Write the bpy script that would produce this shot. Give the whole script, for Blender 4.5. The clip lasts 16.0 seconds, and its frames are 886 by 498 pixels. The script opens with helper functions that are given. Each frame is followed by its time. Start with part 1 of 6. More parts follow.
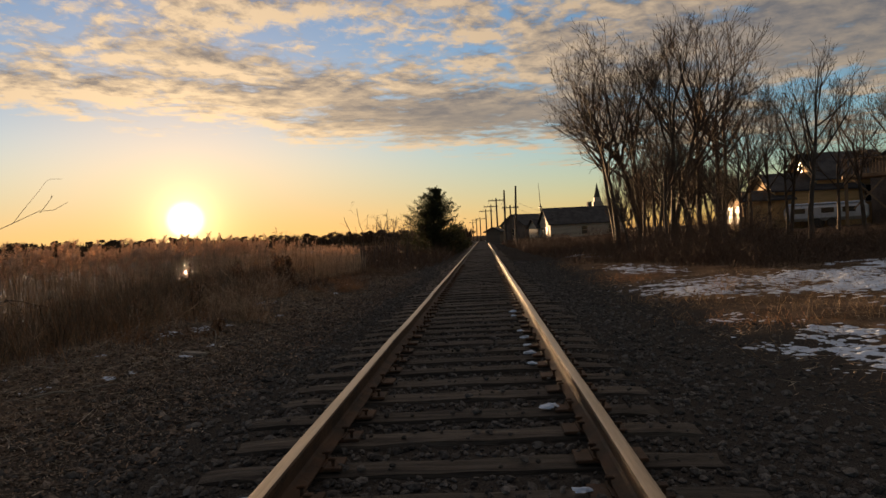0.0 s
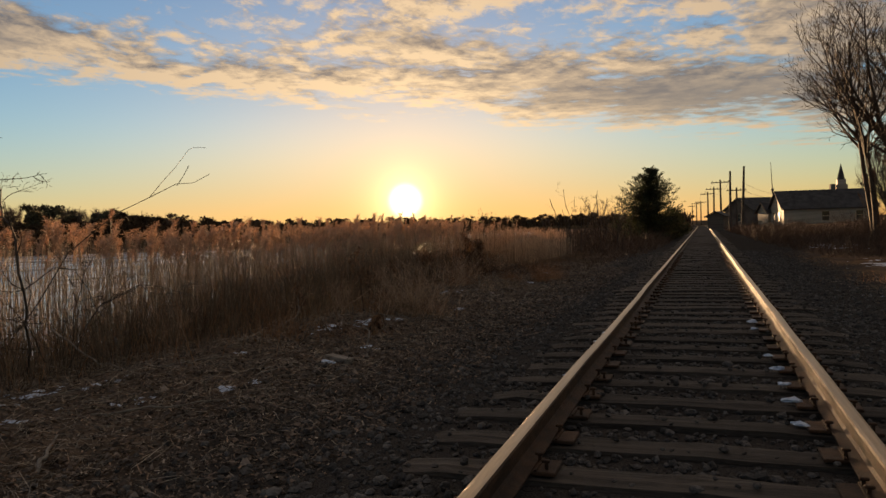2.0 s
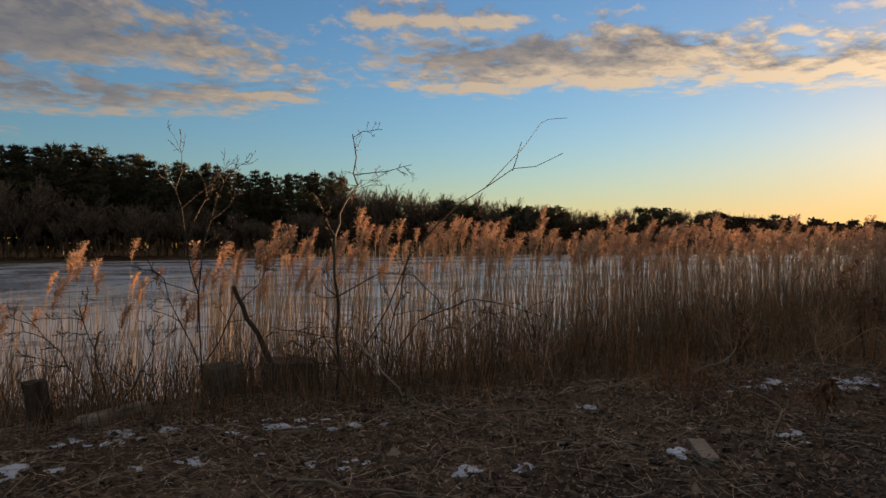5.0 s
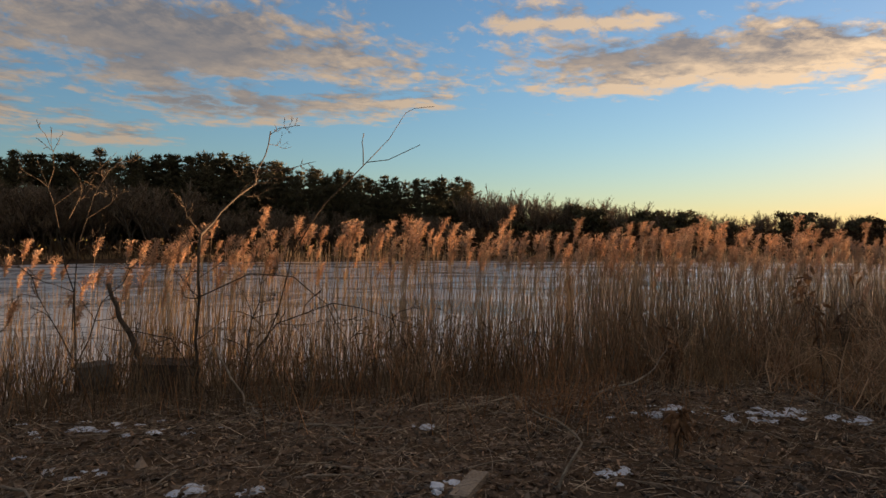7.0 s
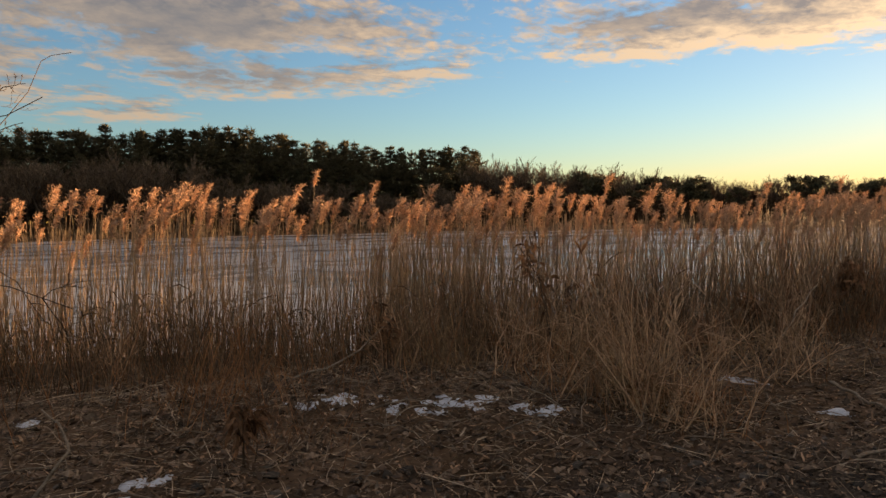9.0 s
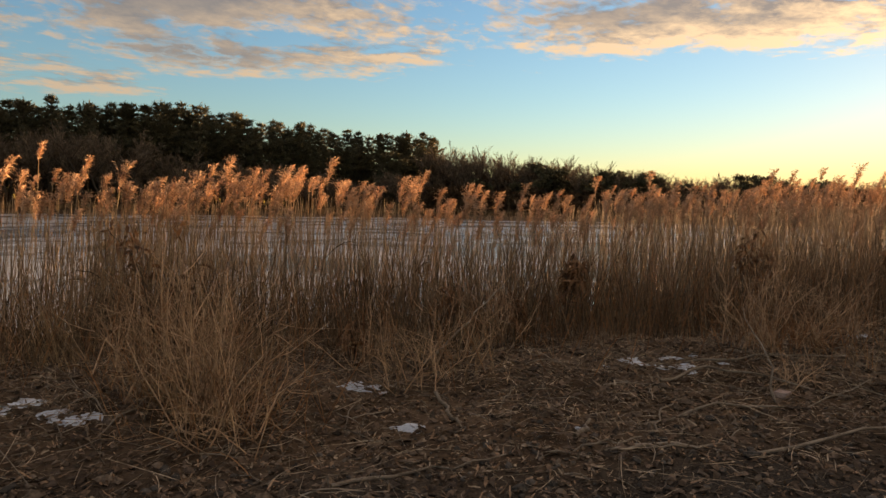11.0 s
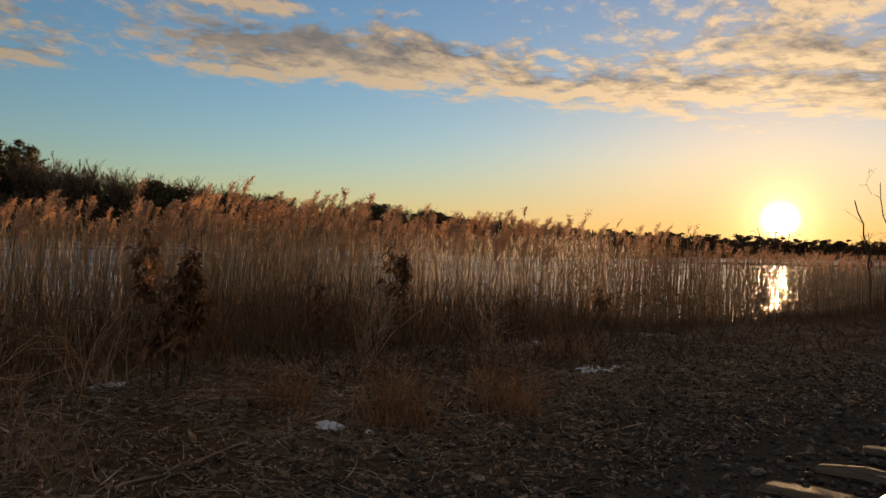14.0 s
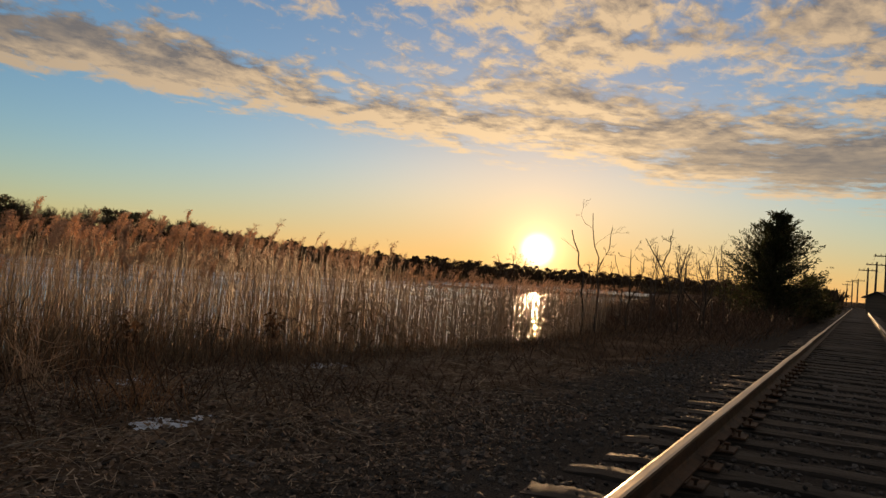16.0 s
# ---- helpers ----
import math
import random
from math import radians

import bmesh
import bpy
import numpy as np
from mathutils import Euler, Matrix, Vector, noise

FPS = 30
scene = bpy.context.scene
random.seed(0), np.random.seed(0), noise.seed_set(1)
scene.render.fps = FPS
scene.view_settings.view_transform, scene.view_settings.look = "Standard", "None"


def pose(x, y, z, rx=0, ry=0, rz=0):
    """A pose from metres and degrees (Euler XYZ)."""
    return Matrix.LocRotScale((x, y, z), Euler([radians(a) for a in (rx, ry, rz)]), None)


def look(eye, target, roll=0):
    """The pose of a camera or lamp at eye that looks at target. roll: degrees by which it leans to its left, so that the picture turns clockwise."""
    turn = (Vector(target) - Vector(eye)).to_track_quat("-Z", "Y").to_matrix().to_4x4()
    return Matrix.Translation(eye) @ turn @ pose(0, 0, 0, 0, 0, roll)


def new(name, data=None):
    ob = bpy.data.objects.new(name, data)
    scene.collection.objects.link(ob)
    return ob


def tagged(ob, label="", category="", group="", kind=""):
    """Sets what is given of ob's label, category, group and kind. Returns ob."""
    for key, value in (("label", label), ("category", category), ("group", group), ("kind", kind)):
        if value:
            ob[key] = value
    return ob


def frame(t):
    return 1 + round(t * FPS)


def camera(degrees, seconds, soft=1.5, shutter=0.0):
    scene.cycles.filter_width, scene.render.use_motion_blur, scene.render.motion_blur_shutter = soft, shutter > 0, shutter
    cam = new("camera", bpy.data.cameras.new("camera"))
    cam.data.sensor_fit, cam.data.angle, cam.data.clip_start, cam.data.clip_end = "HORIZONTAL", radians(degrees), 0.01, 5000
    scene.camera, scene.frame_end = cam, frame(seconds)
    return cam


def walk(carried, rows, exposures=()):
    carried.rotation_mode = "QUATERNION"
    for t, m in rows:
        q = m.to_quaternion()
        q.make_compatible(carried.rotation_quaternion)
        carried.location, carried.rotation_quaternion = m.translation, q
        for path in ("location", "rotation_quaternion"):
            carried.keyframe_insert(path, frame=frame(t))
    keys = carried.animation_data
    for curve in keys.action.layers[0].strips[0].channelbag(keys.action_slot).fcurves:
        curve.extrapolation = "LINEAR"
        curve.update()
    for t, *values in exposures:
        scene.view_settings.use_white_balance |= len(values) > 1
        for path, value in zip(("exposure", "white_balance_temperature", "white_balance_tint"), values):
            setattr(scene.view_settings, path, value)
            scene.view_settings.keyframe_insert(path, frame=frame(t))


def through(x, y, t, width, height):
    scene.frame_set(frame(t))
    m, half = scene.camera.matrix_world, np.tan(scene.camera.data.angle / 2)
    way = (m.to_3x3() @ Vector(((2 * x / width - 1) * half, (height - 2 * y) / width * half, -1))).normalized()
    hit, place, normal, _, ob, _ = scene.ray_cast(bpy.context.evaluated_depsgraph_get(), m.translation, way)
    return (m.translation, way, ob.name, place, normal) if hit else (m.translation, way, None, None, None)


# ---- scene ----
cam = camera(62.7, 16.0)
PATH = [
    (0, (0.184, -2.56, 1.136), (0.071, -0.563, 1.104), -2.9),
    (0.5, (0.175, -2.048, 1.147), (-0.039, -0.06, 1.095), -3.0),
    (1, (0.14, -1.573, 1.157), (-0.164, 0.402, 1.085), -2.7),
    (1.5, (0.088, -1.171, 1.166), (-0.349, 0.779, 1.091), -2.3),
    (2, (0.077, -0.651, 1.143), (-0.599, 1.23, 1.086), -1.8),
    (2.5, (0.069, -0.175, 1.162), (-0.74, 1.652, 1.08), -1.5),
    (3, (0.034, 0.3, 1.151), (-0.985, 2.021, 1.107), -1.2),
    (3.5, (-0.01, 0.775, 1.142), (-1.356, 2.255, 1.12), -1.0),
    (4, (-0.035, 1.21, 1.122), (-1.637, 2.406, 1.132), -0.3),
    (4.5, (-0.085, 1.696, 1.114), (-1.8, 2.726, 1.098), -0.5),
    (5, (-0.106, 2.249, 1.114), (-1.927, 3.077, 1.1), -0.8),
    (5.2, (-0.102, 2.432, 1.121), (-1.957, 3.18, 1.08), -1.0),
    (7.3, (0.132, 4.44, 1.043), (-1.811, 4.913, 1.047), -0.2),
    (7.5, (0.106, 4.67, 1.023), (-1.831, 5.169, 1.001), -0.2),
    (8, (0.015, 5.217, 1.021), (-1.91, 5.758, 0.975), -0.6),
    (8.2, (-0.032, 5.428, 1.031), (-1.955, 5.973, 0.975), -1.1),
    (10.3, (0.004, 7.601, 1.004), (-1.981, 7.831, 0.91), 0.1),
    (10.5, (-0.002, 7.792, 1.008), (-1.976, 8.095, 0.9), 0.6),
    (11, (-0.002, 8.296, 1.008), (-1.93, 8.817, 0.894), 0.9),
    (11.5, (-0.062, 8.787, 1.001), (-1.926, 9.504, 0.889), 0.4),
    (12, (-0.056, 9.33, 0.99), (-1.883, 10.136, 0.89), -0.1),
    (12.5, (-0.051, 9.856, 0.995), (-1.836, 10.752, 0.894), -0.3),
    (13, (-0.007, 10.4, 0.988), (-1.727, 11.415, 0.879), -0.4),
    (13.5, (0.006, 10.84, 1.005), (-1.602, 12.024, 0.896), 0.8),
    (14, (0.016, 11.338, 1.006), (-1.456, 12.692, 0.981), 1.9),
    (14.5, (0.003, 11.819, 1.02), (-1.282, 13.352, 1.019), 3.1),
    (15, (0.005, 12.335, 1.017), (-1.18, 13.945, 1.061), 2.9),
    (15.5, (-0.008, 12.812, 1.019), (-1.135, 14.462, 1.116), 3.2),
    (16, (0.055, 13.269, 1.006), (-0.944, 15.0, 1.069), 4.2),
]
EXPOSURES = [(0.0, 1.5, 7300, 12), (2.5, 1.45, 7450, 12), (3.5, 1.25, 7150, 12), (5.0, 1.65, 6950, 12), (7.5, 1.97, 7750, 15), (10.5, 2.36, 8600, 15), (11.0, 2.32, 8750, 15), (11.5, 2.04, 8250, 15), (12.5, 1.82, 7950, 15), (13.5, 1.57, 7900, 12), (16.0, 1.38, 7650, 12)]
walk(cam, [(t, look(eye, target, roll)) for t, eye, target, roll in PATH], EXPOSURES)

from math import sin, cos, tan, pi, atan2

# ---- world, sun ----
SUN_AZ, SUN_EL = radians(22.6), radians(2.25)
TO_SUN = Vector((-sin(SUN_AZ) * cos(SUN_EL), cos(SUN_AZ) * cos(SUN_EL), sin(SUN_EL)))
SKY_STRENGTH = 0.12
CLOUD_LIGHT = 2.55
SUN_STRENGTH = 4.8


class Net:
    """Short hand for building a node tree."""

    def __init__(self, tree):
        self.tree = tree

    def node(self, kind, **props):
        n = self.tree.nodes.new(kind)
        for key, value in props.items():
            setattr(n, key, value)
        return n

    def link(self, a, b):
        self.tree.links.new(a, b)

    def put(self, socket, value):
        if isinstance(value, bpy.types.NodeSocket):
            self.tree.links.new(value, socket)
        else:
            socket.default_value = value

    def math(self, op, a, b=0.0, c=0.0, clamp=False):
        n = self.node("ShaderNodeMath", operation=op, use_clamp=clamp)
        for i, v in enumerate((a, b, c)):
            self.put(n.inputs[i], v)
        return n.outputs[0]

    def vmath(self, op, a, b=(0, 0, 0), scale=None):
        n = self.node("ShaderNodeVectorMath", operation=op)
        self.put(n.inputs[0], a)
        self.put(n.inputs[1], b)
        if scale is not None:
            self.put(n.inputs["Scale"], scale)
        return n

    def step(self, v, lo, hi, a=0.0, b=1.0):
        n = self.node("ShaderNodeMapRange", interpolation_type="SMOOTHSTEP")
        for i, x in enumerate((v, lo, hi, a, b)):
            self.put(n.inputs[i], x)
        return n.outputs[0]

    def mix(self, f, a, b, kind="MIX"):
        n = self.node("ShaderNodeMix", data_type="RGBA", blend_type=kind)
        self.put(n.inputs[0], f)
        self.put(n.inputs[6], a if isinstance(a, bpy.types.NodeSocket) else (*a, 1) if len(a) == 3 else a)
        self.put(n.inputs[7], b if isinstance(b, bpy.types.NodeSocket) else (*b, 1) if len(b) == 3 else b)
        return n.outputs[2]

    def noise(self, vec, scale, detail=4.0, rough=0.55, distort=0.0):
        n = self.node("ShaderNodeTexNoise")
        self.put(n.inputs["Vector"], vec)
        n.inputs["Scale"].default_value = scale
        n.inputs["Detail"].default_value = detail
        n.inputs["Roughness"].default_value = rough
        n.inputs["Distortion"].default_value = distort
        return n.outputs["Fac"]


def build_world():
    world = bpy.data.worlds.new("winter_sunset_sky")
    world.use_nodes = True
    scene.world = world
    net = Net(world.node_tree)
    net.tree.nodes.clear()
    out = net.node("ShaderNodeOutputWorld")
    back = net.node("ShaderNodeBackground")
    back.inputs["Strength"].default_value = SKY_STRENGTH
    net.link(back.outputs[0], out.inputs[0])
    sky = net.node("ShaderNodeTexSky", sky_type="NISHITA", sun_disc=False)
    sky.sun_elevation, sky.sun_rotation = SUN_EL, -SUN_AZ
    sky.altitude, sky.air_density, sky.dust_density, sky.ozone_density = 0, 1.0, 0.35, 3.4
    d = net.node("ShaderNodeTexCoord").outputs["Generated"]
    xyz = net.node("ShaderNodeSeparateXYZ")
    net.link(d, xyz.inputs[0])
    x, y, z = xyz.outputs
    zc = net.math("MAXIMUM", z, 0.0)
    el = net.math("MULTIPLY", net.math("ARCSINE", zc), 180 / pi)
    az = net.math("MULTIPLY", net.math("ARCTAN2", net.math("MULTIPLY", x, -1.0), y), 180 / pi)
    # cloud banks: azimuth, elevation, their spreads, slope of the elevation over the azimuth, weight
    banks = [(2, 8.8, 16, 2.4, 0.10, 0.20), (-20, 13, 14, 4, 0, 0.16), (24, 10.6, 15, 1.9, 0.02, 0.07), (60, 13.1, 12, 1.8, 0, 0.27),
             (64.6, 17, 8, 0.5, 0, 0.20), (88, 10.3, 11, 1.0, -0.03, 0.26), (97, 15.2, 14, 2.2, 0, 0.24), (100, 8, 8, 1.1, 0, 0.08),
             (62, 17.6, 20, 2.0, 0, -0.15), (74, 13.6, 5, 1.2, 0, -0.15), (83, 12.3, 9, 0.6, 0, -0.12), (12, 15.8, 5, 0.9, 0, -0.11),
             (2, 14.3, 5, 0.8, 0, -0.13), (42, 16.9, 9, 1.2, 0, -0.10)]
    # where the cloud is deep and grey: the same, without a sign
    deep = [(1, 9.2, 15, 2.2, 0.10, 1.0), (-24, 12.5, 15, 4.5, 0, 0.8), (63, 14.6, 10, 1.5, 0, 1.0), (93, 10.9, 10, 0.9, 0, 0.75),
            (97, 14.5, 15, 3.4, 0, 1.0), (6, 18.5, 9, 1.6, 0, 0.5), (50, 13.4, 5, 0.7, 0, 0.45), (19, 14.3, 7, 0.8, 0.03, 0.4)]

    def swell(el, a0, e0, sa, se, k, w):
        off = net.math("SUBTRACT", az, a0)
        da = net.math("DIVIDE", off, sa)
        de = net.math("DIVIDE", net.math("SUBTRACT", net.math("SUBTRACT", el, e0), net.math("MULTIPLY", off, k)), se)
        q = net.math("ADD", net.math("MULTIPLY", da, da), net.math("MULTIPLY", de, de))
        return net.math("MULTIPLY", net.math("EXPONENT", net.math("MULTIPLY", q, -1.0)), w)

    edge = net.math("ADD", net.step(az, -30.0, 60.0, 3.6, 10.2), net.step(az, 70.0, 108.0, 0.0, -3.6))

    def density(el):
        """How much cloud stands at that elevation, at this azimuth."""
        rad = net.math("MULTIPLY", el, pi / 180)
        inv = net.math("DIVIDE", 1.0, net.math("ADD", rad, 0.09))
        c = net.node("ShaderNodeCombineXYZ")
        net.put(c.inputs[0], net.math("MULTIPLY", az, 0.070))
        net.put(c.inputs[1], net.math("ADD", net.math("MULTIPLY", inv, 1.25), net.math("MULTIPLY", az, 0.010)))
        v = c.outputs[0]
        big = net.noise(v, 1.0, 3.0, 0.5, 0.3)
        mid = net.noise(v, 2.7, 4.0, 0.55, 0.5)
        fine = net.noise(v, 9.0, 5.0, 0.62, 0.4)
        n = net.math("ADD", net.math("ADD", net.math("MULTIPLY", big, 0.32), net.math("MULTIPLY", mid, 0.38)), net.math("MULTIPLY", fine, 0.30))
        n = net.math("ADD", net.math("MULTIPLY", net.math("SUBTRACT", n, 0.5), 1.75), 0.5)
        n = net.math("ADD", n, net.step(net.math("SUBTRACT", el, edge), -2.0, 3.2, -0.40, 0.03))
        n = net.math("ADD", n, net.step(el, 19.0, 36.0, 0.0, 0.07))
        n = net.math("ADD", n, net.math("MULTIPLY", net.step(az, 30.0, 52.0, 0.06, 0.0), net.step(el, 9.0, 13.0)))
        for b in banks:
            n = net.math("ADD", n, swell(el, *b))
        return n

    dens = density(el)
    under = density(net.math("SUBTRACT", el, net.math("MULTIPLY", net.math("ADD", el, 3.0), 0.045)))
    mask = net.step(dens, 0.43, 0.66)
    grey = 0.0
    for b in deep:
        grey = net.math("ADD", grey, swell(el, *b))
    grey = net.math("MULTIPLY", net.math("MINIMUM", grey, 1.0), net.step(dens, 0.50, 0.62))
    lit = net.math("ADD", net.math("MULTIPLY", net.math("SUBTRACT", dens, under), 4.2), 0.72)
    lit = net.math("SUBTRACT", lit, net.math("MULTIPLY", net.step(dens, 0.58, 0.85), 0.25))
    lit = net.math("MULTIPLY", lit, net.math("SUBTRACT", 1.0, net.math("MULTIPLY", grey, 0.80)), clamp=True)
    glow = net.vmath("DOT_PRODUCT", d, tuple(TO_SUN)).outputs["Value"]
    ang = net.math("MULTIPLY", net.math("ARCCOSINE", net.math("MINIMUM", glow, 1.0)), 180 / pi)
    warm = net.math("EXPONENT", net.math("DIVIDE", ang, -34.0))
    bright = net.mix(warm, (0.27, 0.245, 0.225), (1.42, 1.05, 0.64))
    dark = net.mix(warm, (0.115, 0.135, 0.17), (0.37, 0.295, 0.24))
    cloud = net.mix(lit, dark, bright)
    cloud = net.vmath("SCALE", cloud, scale=CLOUD_LIGHT).outputs[0]
    dusty = net.math("MULTIPLY", net.math("EXPONENT", net.math("DIVIDE", ang, -32.0)), net.step(el, 3.0, 13.0, 1.0, 0.25))
    clear = net.mix(dusty, sky.outputs[0], net.mix(1.0, sky.outputs[0], (0.92, 0.99, 1.08), "MULTIPLY"))
    near = net.math("EXPONENT", net.math("DIVIDE", ang, -12.0))
    clear = net.mix(near, clear, net.mix(1.0, clear, (0.44, 0.42, 0.46), "MULTIPLY"))
    # pale haze low over the land, warmer under the sun
    spread = net.math("EXPONENT", net.math("MULTIPLY", net.math("POWER", net.math("DIVIDE", ang, 31.0), 2.0), -1.0))
    tight = net.math("EXPONENT", net.math("MULTIPLY", net.math("POWER", net.math("DIVIDE", ang, 19.0), 2.0), -1.0))
    low = net.math("MULTIPLY", net.step(el, 0.2, 4.5, 1.0, 0.0), tight)
    haze = net.mix(low, (1.22, 1.16, 0.90), (2.1, 1.42, 0.55))
    clear = net.mix(net.math("MULTIPLY", net.math("MULTIPLY", net.step(el, 0.0, 9.0, 1.0, 0.0), 0.90), spread), clear, haze)
    full = net.mix(net.math("MULTIPLY", mask, 0.92), clear, cloud)
    # the sun's disc, painted oversized in place of lens glare, and its aureole
    core = net.step(ang, 0.4, 1.6, 9.0, 0.0)
    halo = net.math("ADD", net.math("MULTIPLY", net.math("EXPONENT", net.math("DIVIDE", ang, -1.3)), 7.0),
                    net.math("MULTIPLY", net.math("EXPONENT", net.math("DIVIDE", ang, -5.0)), 0.9))
    c1 = net.vmath("SCALE", (1.0, 0.86, 0.55), scale=core).outputs[0]
    c2 = net.vmath("SCALE", (1.0, 0.74, 0.38), scale=halo).outputs[0]
    net.put(back.inputs["Color"], net.vmath("ADD", full, net.vmath("ADD", c1, c2).outputs[0]).outputs[0])


build_world()
lamp = bpy.data.lights.new("sun", "SUN")
lamp.energy, lamp.angle, lamp.color = SUN_STRENGTH, radians(0.6), (1.0, 0.66, 0.38)
sun = new("sun", lamp)
sun.matrix_world = look(TO_SUN * 200, (0, 0, 0))


# ---- materials ----
def material(name, low, high, scale=6.0, rough=0.85, bump=0.3, metal=0.0, fine=60.0, through=0.0, vary=0.15, stretch=(1, 1, 1), spec=0.3):
    """A surface of two colours, broken up at two scales, with relief; through: the share of light that passes a leaf."""
    m = bpy.data.materials.new(name)
    m.use_nodes = True
    net = Net(m.node_tree)
    net.tree.nodes.clear()
    out = net.node("ShaderNodeOutputMaterial")
    b = net.node("ShaderNodeBsdfPrincipled")
    b.inputs["Metallic"].default_value = metal
    b.inputs["Specular IOR Level"].default_value = spec
    pos = net.node("ShaderNodeNewGeometry").outputs["Position"]
    mp = net.node("ShaderNodeMapping")
    mp.inputs["Scale"].default_value = stretch
    net.link(pos, mp.inputs[0])
    v = mp.outputs[0]
    big, small = net.noise(v, scale, 5), net.noise(v, fine, 3)
    f = net.step(net.math("ADD", net.math("MULTIPLY", big, 0.6), net.math("MULTIPLY", small, 0.4)), 0.36, 0.64)
    col = net.mix(f, low, high)
    geo = net.node("ShaderNodeNewGeometry").outputs["Random Per Island"]
    ob = net.node("ShaderNodeObjectInfo").outputs["Random"]
    r = net.math("FRACT", net.math("ADD", geo, ob))
    gain = net.math("ADD", net.math("MULTIPLY", r, 2 * vary), 1 - vary)
    col = net.vmath("SCALE", col, scale=gain).outputs[0]
    net.put(b.inputs["Base Color"], col)
    net.put(b.inputs["Roughness"], net.math("ADD", net.math("MULTIPLY", small, 0.2), rough - 0.1, clamp=True))
    if bump:
        bp = net.node("ShaderNodeBump")
        bp.inputs["Strength"].default_value = bump
        bp.inputs["Distance"].default_value = 0.02
        net.put(bp.inputs["Height"], net.math("ADD", big, net.math("MULTIPLY", small, 0.5)))
        net.link(bp.outputs[0], b.inputs["Normal"])
    shader = b.outputs[0]
    if through:
        t = net.node("ShaderNodeBsdfTranslucent")
        net.put(t.inputs["Color"], col)
        mx = net.node("ShaderNodeMixShader")
        mx.inputs[0].default_value = through
        net.link(shader, mx.inputs[1])
        net.link(t.outputs[0], mx.inputs[2])
        shader = mx.outputs[0]
    net.link(shader, out.inputs[0])
    return m


